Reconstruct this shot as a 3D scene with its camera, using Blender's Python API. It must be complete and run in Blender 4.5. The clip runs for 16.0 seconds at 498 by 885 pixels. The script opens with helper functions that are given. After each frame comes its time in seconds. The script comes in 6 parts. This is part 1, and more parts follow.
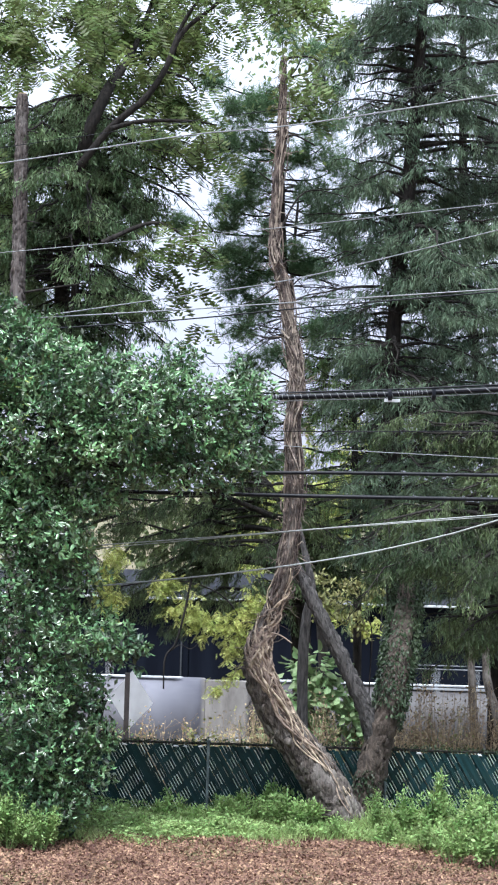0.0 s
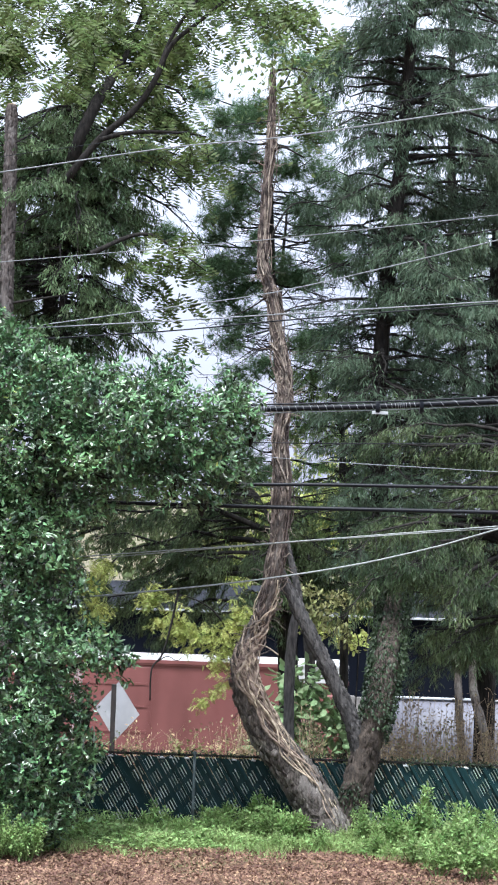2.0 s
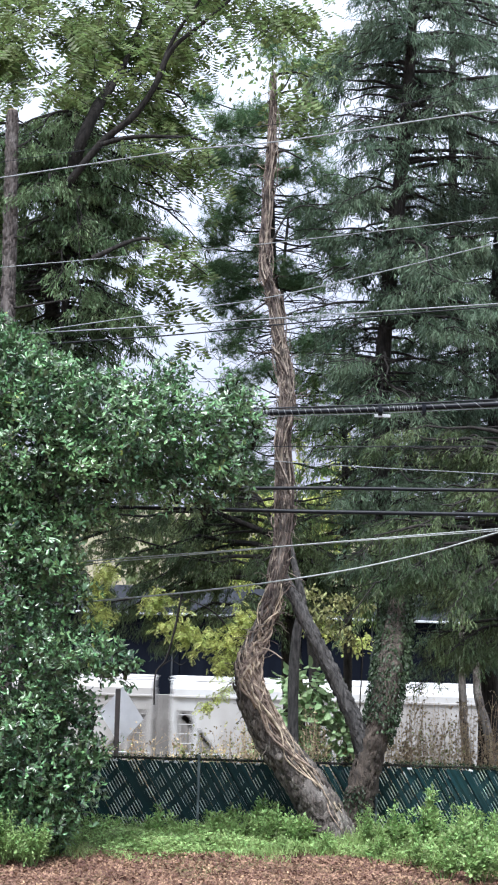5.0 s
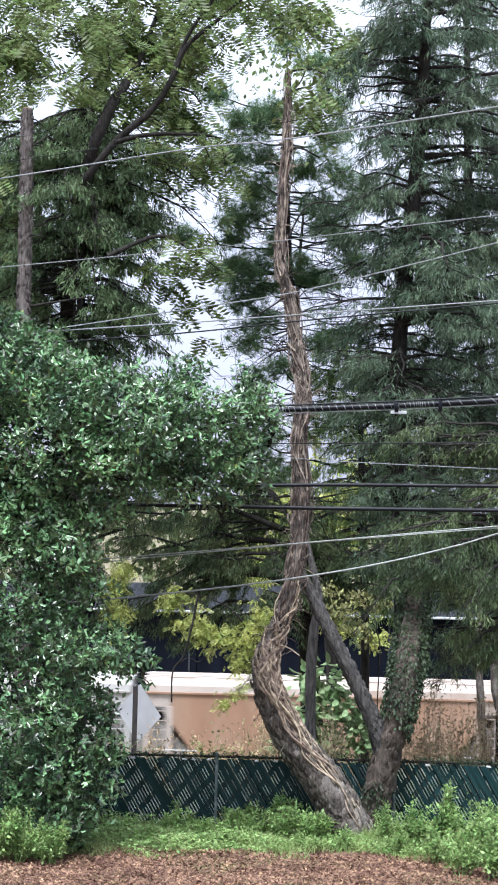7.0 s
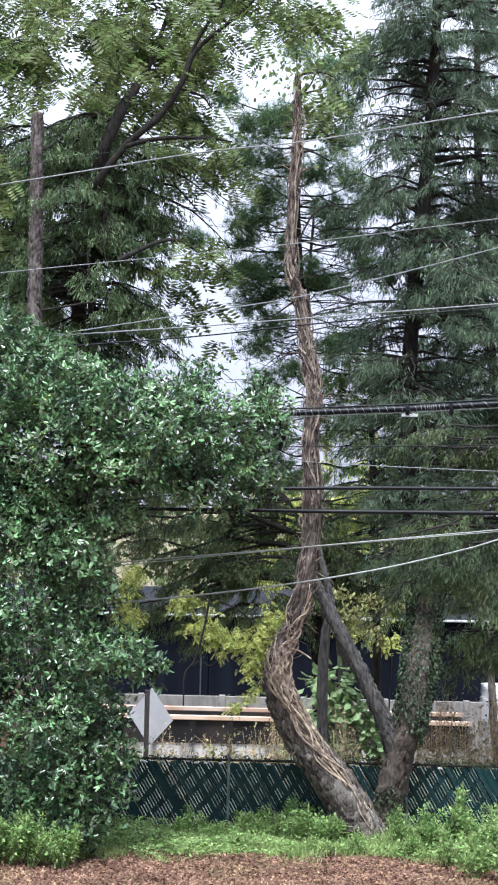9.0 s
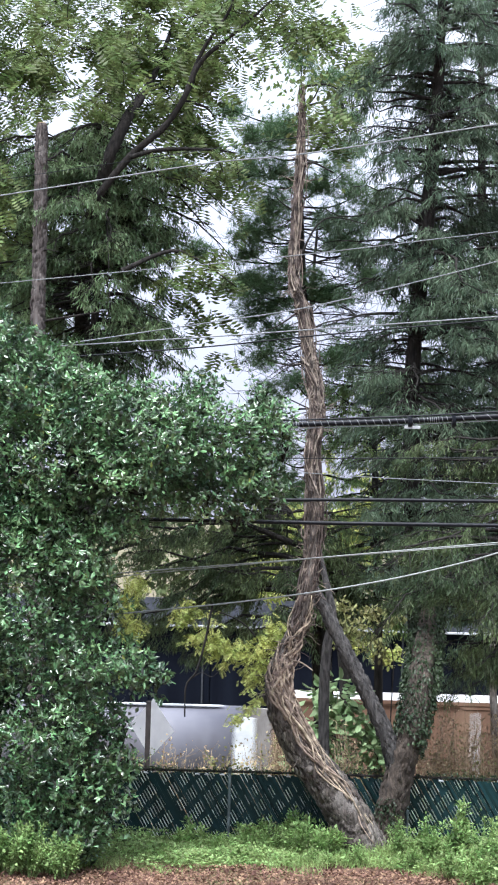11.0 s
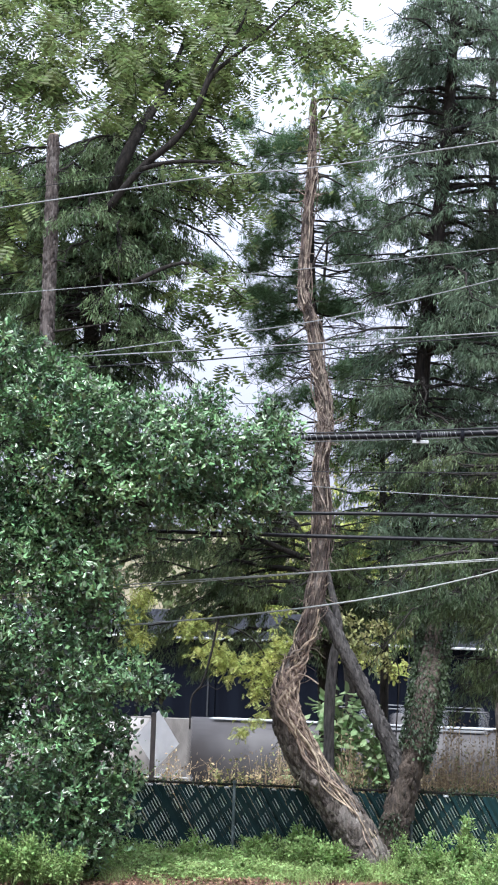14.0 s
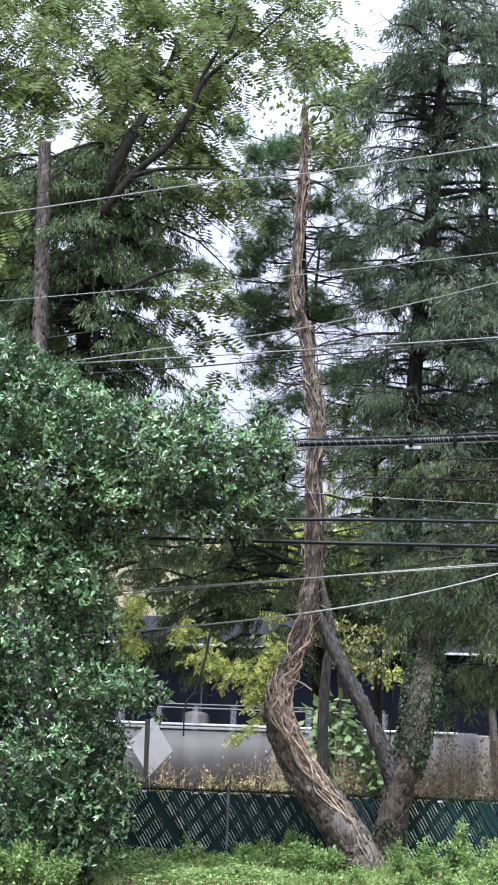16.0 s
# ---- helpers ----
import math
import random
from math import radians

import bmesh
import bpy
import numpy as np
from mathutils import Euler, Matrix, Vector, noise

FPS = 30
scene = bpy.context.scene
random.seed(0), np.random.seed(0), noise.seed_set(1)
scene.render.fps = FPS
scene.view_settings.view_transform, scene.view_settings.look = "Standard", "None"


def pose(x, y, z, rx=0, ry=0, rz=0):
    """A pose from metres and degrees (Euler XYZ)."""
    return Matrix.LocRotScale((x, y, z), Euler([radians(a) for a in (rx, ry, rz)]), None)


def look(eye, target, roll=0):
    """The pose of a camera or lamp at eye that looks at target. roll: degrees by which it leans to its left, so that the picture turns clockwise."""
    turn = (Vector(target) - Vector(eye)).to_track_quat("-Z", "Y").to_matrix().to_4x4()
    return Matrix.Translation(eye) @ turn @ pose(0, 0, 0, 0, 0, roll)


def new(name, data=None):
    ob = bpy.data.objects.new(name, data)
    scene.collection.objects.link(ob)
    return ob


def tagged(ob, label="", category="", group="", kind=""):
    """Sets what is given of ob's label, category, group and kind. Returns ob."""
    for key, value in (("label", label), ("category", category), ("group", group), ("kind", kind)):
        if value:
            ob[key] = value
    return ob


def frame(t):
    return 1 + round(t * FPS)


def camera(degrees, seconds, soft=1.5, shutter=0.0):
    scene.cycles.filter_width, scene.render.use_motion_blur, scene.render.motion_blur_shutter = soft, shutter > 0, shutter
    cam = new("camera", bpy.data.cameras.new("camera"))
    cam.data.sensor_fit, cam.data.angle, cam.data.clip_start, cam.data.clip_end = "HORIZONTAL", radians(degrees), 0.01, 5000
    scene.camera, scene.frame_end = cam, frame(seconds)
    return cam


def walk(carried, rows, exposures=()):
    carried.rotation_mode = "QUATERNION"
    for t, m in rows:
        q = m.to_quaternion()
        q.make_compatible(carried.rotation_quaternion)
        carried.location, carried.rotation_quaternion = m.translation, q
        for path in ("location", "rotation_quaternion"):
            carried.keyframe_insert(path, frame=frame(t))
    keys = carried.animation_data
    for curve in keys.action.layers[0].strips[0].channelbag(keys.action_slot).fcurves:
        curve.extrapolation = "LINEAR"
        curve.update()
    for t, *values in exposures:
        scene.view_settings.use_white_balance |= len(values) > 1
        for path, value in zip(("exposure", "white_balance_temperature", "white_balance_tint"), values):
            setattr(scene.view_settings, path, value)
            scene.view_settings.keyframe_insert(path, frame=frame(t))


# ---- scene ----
# The camera stands at an upper window; it only turns a little.
cam = camera(14.36, 16.0, soft=2.1, shutter=0.5)
EYE = (0.0, 0.0, 5.5)
# seconds, degrees up, lean, turn
TURNS = [
    (0, 1.408, -1.800, -0.000),
    (0.5, 1.459, -1.940, -0.050),
    (1, 1.544, -2.080, -0.133),
    (1.5, 1.638, -2.146, -0.272),
    (2, 1.755, -2.051, -0.364),
    (2.5, 1.822, -1.921, -0.401),
    (3, 1.838, -1.808, -0.400),
    (5.5, 1.863, -1.672, -0.191),
    (6, 1.820, -1.582, -0.057),
    (6.5, 1.791, -1.478, 0.076),
    (7, 1.765, -1.474, 0.201),
    (7.5, 1.756, -1.467, 0.276),
    (8, 1.786, -1.421, 0.334),
    (8.5, 1.791, -1.345, 0.401),
    (9, 1.857, -1.305, 0.527),
    (11.5, 2.290, -1.640, 0.560),
    (12, 2.425, -1.690, 0.539),
    (12.5, 2.563, -1.768, 0.593),
    (13, 2.614, -1.909, 0.611),
    (13.5, 2.586, -2.050, 0.741),
    (14, 2.544, -2.188, 0.802),
    (14.5, 2.554, -2.240, 0.762),
    (15, 2.653, -2.164, 0.707),
    (15.5, 2.693, -2.052, 0.622),
    (16, 2.735, -1.951, 0.600),
]
walk(cam, [(t, pose(*EYE, 90 + p, r, w)) for t, p, r, w in TURNS], [(0.0, 1.35, 5850, 7.0), (16.0, 1.35, 5950, 9.0)])

# ---- light: a bright overcast day ----
scene.view_settings.exposure = 0.0
world = bpy.data.worlds.new("sky")
scene.world = world
world.use_nodes = True
wn, wl = world.node_tree.nodes, world.node_tree.links
sky = wn.new("ShaderNodeTexSky")
sky.sky_type = "NISHITA"
sky.sun_disc = False
sky.sun_elevation = radians(66)
sky.sun_rotation = radians(150)
sky.dust_density = 4.0
cloud = wn.new("ShaderNodeTexNoise")
cloud.inputs["Scale"].default_value = 2.5
cloud.inputs["Detail"].default_value = 5.0
cloud.inputs["Roughness"].default_value = 0.55
# an overcast sky: dim at the horizon, three times brighter overhead
ways = wn.new("ShaderNodeTexCoord")
split = wn.new("ShaderNodeSeparateXYZ")
wl.new(ways.outputs["Generated"], split.inputs["Vector"])
cramp = wn.new("ShaderNodeValToRGB")
for place, shade in ((0.0, (3.1, 3.1, 3.75, 1)), (0.1, (3.7, 3.7, 4.4, 1)), (0.25, (5.4, 5.45, 5.9, 1)), (1.0, (9.0, 9.1, 9.6, 1))):
    e = cramp.color_ramp.elements[0] if place == 0 else cramp.color_ramp.elements[-1] if place == 1 else cramp.color_ramp.elements.new(place)
    e.position, e.color = place, shade
wl.new(split.outputs["Z"], cramp.inputs["Fac"])
drift = wn.new("ShaderNodeMapRange")
drift.inputs["From Min"].default_value, drift.inputs["From Max"].default_value = 0.3, 0.7
drift.inputs["To Min"].default_value, drift.inputs["To Max"].default_value = 0.88, 1.1
wl.new(cloud.outputs["Fac"], drift.inputs["Value"])
shaded = wn.new("ShaderNodeVectorMath")
shaded.operation = "SCALE"
wl.new(cramp.outputs["Color"], shaded.inputs[0])
wl.new(drift.outputs["Result"], shaded.inputs["Scale"])
wmix = wn.new("ShaderNodeMixRGB")
wmix.inputs["Fac"].default_value = 0.85
wl.new(sky.outputs["Color"], wmix.inputs["Color1"])
wl.new(shaded.outputs["Vector"], wmix.inputs["Color2"])
wl.new(wmix.outputs["Color"], wn["Background"].inputs["Color"])
wn["Background"].inputs["Strength"].default_value = 0.11
sun = new("sun", bpy.data.lights.new("sun", "SUN"))
sun.data.energy, sun.data.angle, sun.data.color = 3.4, radians(20), (1.0, 0.97, 0.92)
sun.matrix_world = look((-9, 9, 60), (0, 34, 0))


# ---- materials ----
def mat(name, c1, c2, scale=4.0, rough=0.8, metal=0.0, bump=0.0, bump_scale=40.0, stain=None, stain_scale=0.8, island=0.0,
        through_leaf=0.0, stretch=(1, 1, 1), gloss=0.4, obj_random=0.0):
    """Two colours mixed by fine noise, an optional larger stain colour, relief and per-piece variation."""
    m = bpy.data.materials.new(name)
    m.use_nodes = True
    n, l = m.node_tree.nodes, m.node_tree.links
    b = n["Principled BSDF"]
    tc = n.new("ShaderNodeTexCoord")
    mp = n.new("ShaderNodeMapping")
    mp.inputs["Scale"].default_value = stretch
    l.new(tc.outputs["Object"], mp.inputs["Vector"])
    t = n.new("ShaderNodeTexNoise")
    t.inputs["Scale"].default_value, t.inputs["Detail"].default_value = scale, 6.0
    l.new(mp.outputs["Vector"], t.inputs["Vector"])
    r = n.new("ShaderNodeValToRGB")
    r.color_ramp.elements[0].position, r.color_ramp.elements[1].position = 0.32, 0.68
    r.color_ramp.elements[0].color, r.color_ramp.elements[1].color = (*c1, 1), (*c2, 1)
    l.new(t.outputs["Fac"], r.inputs["Fac"])
    col = r.outputs["Color"]
    if stain:
        t2 = n.new("ShaderNodeTexNoise")
        t2.inputs["Scale"].default_value, t2.inputs["Detail"].default_value, t2.inputs["Roughness"].default_value = stain_scale, 7.0, 0.65
        l.new(mp.outputs["Vector"], t2.inputs["Vector"])
        r2 = n.new("ShaderNodeValToRGB")
        r2.color_ramp.elements[0].position, r2.color_ramp.elements[1].position = 0.48, 0.66
        l.new(t2.outputs["Fac"], r2.inputs["Fac"])
        mx = n.new("ShaderNodeMixRGB")
        mx.inputs["Color2"].default_value = (*stain, 1)
        l.new(r2.outputs["Color"], mx.inputs["Fac"])
        l.new(col, mx.inputs["Color1"])
        col = mx.outputs["Color"]
    if island or obj_random:
        g = n.new("ShaderNodeNewGeometry") if island else n.new("ShaderNodeObjectInfo")
        out = g.outputs["Random Per Island"] if island else g.outputs["Random"]
        amount = island or obj_random
        h = n.new("ShaderNodeHueSaturation")
        mr = n.new("ShaderNodeMapRange")
        mr.inputs["To Min"].default_value, mr.inputs["To Max"].default_value = 1 - amount, 1 + amount
        l.new(out, mr.inputs["Value"])
        l.new(mr.outputs["Result"], h.inputs["Value"])
        mh = n.new("ShaderNodeMapRange")
        mh.inputs["To Min"].default_value, mh.inputs["To Max"].default_value = 0.5 - amount * 0.045, 0.5 + amount * 0.035
        l.new(out, mh.inputs["Value"])
        l.new(mh.outputs["Result"], h.inputs["Hue"])
        l.new(col, h.inputs["Color"])
        col = h.outputs["Color"]
    l.new(col, b.inputs["Base Color"])
    b.inputs["Roughness"].default_value, b.inputs["Metallic"].default_value = rough, metal
    b.inputs["Specular IOR Level"].default_value = gloss
    if bump:
        tb = n.new("ShaderNodeTexNoise")
        tb.inputs["Scale"].default_value, tb.inputs["Detail"].default_value = bump_scale, 5.0
        l.new(mp.outputs["Vector"], tb.inputs["Vector"])
        bp = n.new("ShaderNodeBump")
        bp.inputs["Strength"].default_value, bp.inputs["Distance"].default_value = bump, 0.03
        l.new(tb.outputs["Fac"], bp.inputs["Height"])
        l.new(bp.outputs["Normal"], b.inputs["Normal"])
    if through_leaf:
        tr = n.new("ShaderNodeBsdfTranslucent")
        l.new(col, tr.inputs["Color"])
        ms = n.new("ShaderNodeMixShader")
        ms.inputs["Fac"].default_value = through_leaf
        l.new(b.outputs["BSDF"], ms.inputs[1])
        l.new(tr.outputs["BSDF"], ms.inputs[2])
        l.new(ms.outputs["Shader"], n["Material Output"].inputs["Surface"])
    return m


HOLLY = mat("holly_leaf", (0.015, 0.042, 0.02), (0.155, 0.265, 0.11), 2.0, 0.31, island=0.9, through_leaf=0.15, gloss=0.85)
SPRUCE = mat("spruce_needles", (0.04, 0.075, 0.047), (0.115, 0.16, 0.098), 0.9, 0.6, island=0.5, through_leaf=0.35)
CURTAIN = mat("hemlock_needles", (0.032, 0.058, 0.025), (0.115, 0.148, 0.062), 0.9, 0.6, island=0.6, through_leaf=0.35)
DROOPING = mat("drooping_leaf", (0.06, 0.105, 0.05), (0.17, 0.235, 0.115), 1.2, 0.45, island=0.6, through_leaf=0.45)
PINE = mat("pine_needles", (0.08, 0.15, 0.075), (0.17, 0.26, 0.13), 1.5, 0.55, island=0.4, through_leaf=0.45)
WALNUT = mat("walnut_leaf", (0.08, 0.125, 0.042), (0.18, 0.225, 0.085), 1.0, 0.5, island=0.55, through_leaf=0.5)
YELLOW = mat("yellowing_leaf", (0.224, 0.286, 0.0728), (0.526, 0.538, 0.179), 3.0, 0.55, island=0.5, through_leaf=0.4)
BROAD = mat("shrub_leaf", (0.1, 0.18, 0.065), (0.22, 0.3, 0.11), 2.0, 0.5, island=0.5, through_leaf=0.4)
IVY = mat("ivy_leaf", (0.013, 0.027, 0.012), (0.04, 0.062, 0.026), 2.0, 0.5, island=0.5, through_leaf=0.2, gloss=0.35)
WEED = mat("weed_leaf", (0.132, 0.223, 0.07), (0.315, 0.425, 0.165), 2.5, 0.55, island=0.55, through_leaf=0.4)
HEART_LEAF = mat("pale_heart_leaf", (0.162, 0.257, 0.121), (0.378, 0.486, 0.27), 2.5, 0.5, island=0.5, through_leaf=0.4)
BRUSH_LEAF = mat("fading_brush_leaf", (0.13, 0.15, 0.055), (0.31, 0.3, 0.13), 2.5, 0.6, island=0.5, through_leaf=0.35)
GRASS = mat("grass_blade", (0.15, 0.25, 0.075), (0.38, 0.46, 0.19), 1.2, 0.6, island=0.5, through_leaf=0.35)
DRY = mat("dry_leaf", (0.28, 0.2, 0.11), (0.52, 0.4, 0.24), 2.5, 0.7, island=0.4, through_leaf=0.3)
WITHERED = mat("withered_leaf", (0.18, 0.14, 0.09), (0.34, 0.27, 0.17), 2.5, 0.8, island=0.5, through_leaf=0.25)
STALK = mat("dry_stalk", (0.25, 0.18, 0.11), (0.42, 0.33, 0.22), 6.0, 0.8, island=0.3)
MULCH = mat("mulch_chip", (0.102, 0.0527, 0.0357), (0.255, 0.153, 0.106), 1.6, 0.9, island=0.6)
SOIL = mat("soil", (0.08, 0.042, 0.03), (0.16, 0.09, 0.062), 3.0, 0.95, bump=0.8, bump_scale=25, stain=(0.1, 0.12, 0.04), stain_scale=0.35)
BANK = mat("bank_soil", (0.1, 0.085, 0.055), (0.2, 0.16, 0.1), 3.0, 0.95, bump=0.8, bump_scale=15, stain=(0.07, 0.1, 0.035), stain_scale=0.5)
BARK = mat("grey_brown_bark", (0.028, 0.023, 0.02), (0.16, 0.135, 0.118), 11.0, 0.9, bump=1.0, bump_scale=22, stretch=(2.2, 2.2, 0.5), stain=(0.21, 0.19, 0.175), stain_scale=3.0, island=0.5)
# darker copy of BARK; the colour itself carries the limb's shade
SHADED_BARK = mat("shaded_grey_bark", (0.022, 0.021, 0.022), (0.1, 0.093, 0.09), 11.0, 0.9, bump=1.0, bump_scale=22, stretch=(2.2, 2.2, 0.5), island=0.5)
# near-black bark: canopy shade on trunks and limbs is put into this colour
SHADE_DARK_BARK = mat("shade_dark_bark", (0.011, 0.0105, 0.0105), (0.036, 0.032, 0.03), 8.0, 0.9, bump=0.9, bump_scale=20, stretch=(2, 2, 0.5), gloss=0.15)
REDDISH_BARK = mat("reddish_bark", (0.028, 0.024, 0.024), (0.115, 0.095, 0.09), 14.0, 0.9, bump=1.0, bump_scale=18, stretch=(2, 2, 0.35), stain=(0.16, 0.145, 0.14), stain_scale=5, island=0.4)
IVY_BARK = mat("dark_brown_bark", (0.024, 0.019, 0.016), (0.09, 0.07, 0.057), 9.0, 0.9, bump=1.0, bump_scale=20, stretch=(2, 2, 0.5))
VINE = mat("dead_vine", (0.14, 0.105, 0.082), (0.42, 0.33, 0.255), 10.0, 0.8, bump=0.5, bump_scale=30, island=0.55)
OLD_VINE = mat("aged_vine", (0.045, 0.036, 0.033), (0.225, 0.178, 0.152), 8.0, 0.85, bump=0.6, bump_scale=30, island=0.75)
GREEN_SLAT = mat("green_plastic_slat", (0.004, 0.019, 0.022), (0.008, 0.032, 0.034), 3.0, 0.55, obj_random=0.35, stain=(0.012, 0.026, 0.026), stain_scale=1.5, gloss=0.2)
# near-white wire colour imitates daylight showing between the fence slats
GAP_LIGHT_WIRE = mat("gap_light_wire", (0.62, 0.69, 0.67), (0.86, 0.9, 0.88), 6.0, 0.5, island=0.45)
POST_GREY = mat("weathered_post", (0.05, 0.075, 0.075), (0.11, 0.14, 0.14), 6.0, 0.6, metal=0.2, stain=(0.03, 0.04, 0.04), stain_scale=4)
RUBBER = mat("cable_sheath", (0.005, 0.006, 0.009), (0.014, 0.015, 0.02), 20.0, 0.4, gloss=0.14)
BARE_WIRE = mat("weathered_conductor", (0.13, 0.14, 0.15), (0.26, 0.27, 0.29), 20.0, 0.55, gloss=0.3)
PALE_SHEATH = mat("pale_cable_sheath", (0.18, 0.195, 0.195), (0.315, 0.33, 0.33), 20.0, 0.55, gloss=0.3)


# ---- mesh helpers ----
def part(name, data, material, parent=None, label="", smooth=False):
    """Links a bmesh or a mesh as one object under a thing."""
    if isinstance(data, bmesh.types.BMesh):
        me = bpy.data.meshes.new(name)
        data.to_mesh(me)
        data.free()
    else:
        me = data
    if material and not me.materials:
        me.materials.append(material)
    if smooth:
        me.polygons.foreach_set("use_smooth", [True] * len(me.polygons))
    ob = new(name, me)
    if parent:
        ob.parent = parent
    if label:
        ob["label"] = label
    return ob


def empty(name, at=(0, 0, 0)):
    ob = new(name)
    ob.location = at
    return ob


def mesh_np(name, verts, faces):
    """A mesh from arrays of vertices and of faces of one size."""
    verts, faces = np.asarray(verts, dtype=np.float32), np.asarray(faces, dtype=np.int32)
    me = bpy.data.meshes.new(name)
    k = faces.shape[1]
    me.vertices.add(len(verts))
    me.vertices.foreach_set("co", verts.ravel())
    me.loops.add(faces.size)
    me.loops.foreach_set("vertex_index", faces.ravel())
    me.polygons.add(len(faces))
    me.polygons.foreach_set("loop_start", np.arange(0, faces.size, k, dtype=np.int32))
    me.update(calc_edges=True)
    return me


def unit(v):
    return v / np.maximum(np.linalg.norm(v, axis=-1, keepdims=True), 1e-9)


def scatter(name, shape, places, along, across, size):
    """One mesh of many copies of a small shape: (verts, triangles), its x along, its y across."""
    tv, tf = np.asarray(shape[0], dtype=np.float64), np.asarray(shape[1])
    n = len(places)
    a = unit(along)
    c = unit(across - (across * a).sum(1, keepdims=True) * a)
    u = np.cross(a, c)
    s = np.broadcast_to(np.asarray(size, dtype=np.float64).reshape(-1, 1, 1), (n, 1, 1)) * tv[None]
    v = places[:, None] + s[..., 0:1] * a[:, None] + s[..., 1:2] * c[:, None] + s[..., 2:3] * u[:, None]
    f = tf[None] + (np.arange(n) * len(tv))[:, None, None]
    return mesh_np(name, v.reshape(-1, 3), f.reshape(-1, 3))


def joined(meshes):
    """Arrays of several (verts, tris) pairs stacked into one pair."""
    vs, fs, k = [], [], 0
    for v, f in meshes:
        vs.append(np.asarray(v))
        fs.append(np.asarray(f) + k)
        k += len(v)
    return np.concatenate(vs), np.concatenate(fs)


def bezier_line(points, steps=6):
    """A smooth line through the points (Catmull-Rom)."""
    p = np.asarray(points, dtype=float)
    p = np.concatenate([2 * p[:1] - p[1:2], p, 2 * p[-1:] - p[-2:-1]])
    out = []
    for i in range(1, len(p) - 2):
        for s in np.linspace(0, 1, steps, endpoint=False):
            a, b, c, d = p[i - 1], p[i], p[i + 1], p[i + 2]
            out.append(0.5 * (2 * b + (c - a) * s + (2 * a - 5 * b + 4 * c - d) * s * s + (3 * b - a - 3 * c + d) * s ** 3))
    out.append(p[-2])
    return np.array(out)


def tube(line, radii, sides=8, rough=0.0, seed=0, capped=True):
    """A tapering tube along a line, as (verts, quads); rough: uneven surface as a share of the radius."""
    rng = np.random.default_rng(seed)
    line = np.asarray(line, dtype=float)
    n = len(line)
    r = np.interp(np.linspace(0, 1, n), np.linspace(0, 1, len(radii)), radii)
    d = unit(np.gradient(line, axis=0))
    ref = np.where(np.abs(d[:, 2:3]) > 0.85, [[0, 1.0, 0]], [[0, 0, 1.0]])
    ref = np.broadcast_to(ref[n // 2], d.shape)
    e1 = unit(np.cross(d, ref))
    e2 = np.cross(d, e1)
    ang = np.arange(sides) * 2 * math.pi / sides
    wob = 1 + rough * rng.normal(size=(n, sides)) + rough * 1.2 * np.sin(ang * 3 + rng.uniform(0, 6))[None]
    v = line[:, None] + (r[:, None] * wob)[..., None] * (np.cos(ang)[None, :, None] * e1[:, None] + np.sin(ang)[None, :, None] * e2[:, None])
    i, j = np.meshgrid(np.arange(n - 1), np.arange(sides), indexing="ij")
    k = (j + 1) % sides
    f = np.stack([i * sides + j, i * sides + k, (i + 1) * sides + k, (i + 1) * sides + j], -1).reshape(-1, 4)
    v = v.reshape(-1, 3)
    if capped:
        caps = []
        for base in (0, (n - 1) * sides):
            for q in range(1, sides - 2, 2):
                caps.append([base, base + q, base + q + 1, base + q + 2])
        f = np.concatenate([f, np.array(caps)]) if caps else f
    return v, f


def tubes_mesh(name, tubes):
    return mesh_np(name, *joined(tubes))


def box_bm(bm, x0, x1, y0, y1, z0, z1, bevel=0.0):
    vs = [bm.verts.new(c) for c in ((x0, y0, z0), (x1, y0, z0), (x1, y1, z0), (x0, y1, z0), (x0, y0, z1), (x1, y0, z1), (x1, y1, z1), (x0, y1, z1))]
    fs = [bm.faces.new([vs[i] for i in q]) for q in ((3, 2, 1, 0), (4, 5, 6, 7), (0, 1, 5, 4), (1, 2, 6, 5), (2, 3, 7, 6), (3, 0, 4, 7))]
    if bevel:
        es = list({e for f in fs for e in f.edges})
        bmesh.ops.bevel(bm, geom=es, offset=bevel, segments=1, affect="EDGES")
    return bm


def box(x0, x1, y0, y1, z0, z1, bevel=0.0):
    return box_bm(bmesh.new(), x0, x1, y0, y1, z0, z1, bevel)


# leaf shapes: x from stalk to tip, y across, z out of the leaf
LEAF = ([(0, 0, 0), (0.35, -0.26, 0.07), (0.35, 0.26, 0.07), (0.75, -0.2, 0.05), (0.75, 0.2, 0.05), (1, 0, -0.06), (0.5, 0, -0.02)],
        [(0, 1, 6), (0, 6, 2), (1, 3, 6), (2, 6, 4), (3, 5, 6), (4, 6, 5)])
HOLLY_LEAF = ([(0, 0, 0), (0.3, -0.17, 0.06), (0.3, 0.17, 0.06), (0.72, -0.15, 0.06), (0.72, 0.15, 0.06), (1, 0, -0.08), (0.5, 0, -0.03)],
              [(0, 1, 6), (0, 6, 2), (1, 3, 6), (2, 6, 4), (3, 5, 6), (4, 6, 5)])
SMALL_LEAF = ([(0, 0, 0), (0.5, -0.28, 0.06), (0.5, 0.28, 0.06), (1, 0, -0.05)], [(0, 1, 3), (0, 3, 2)])
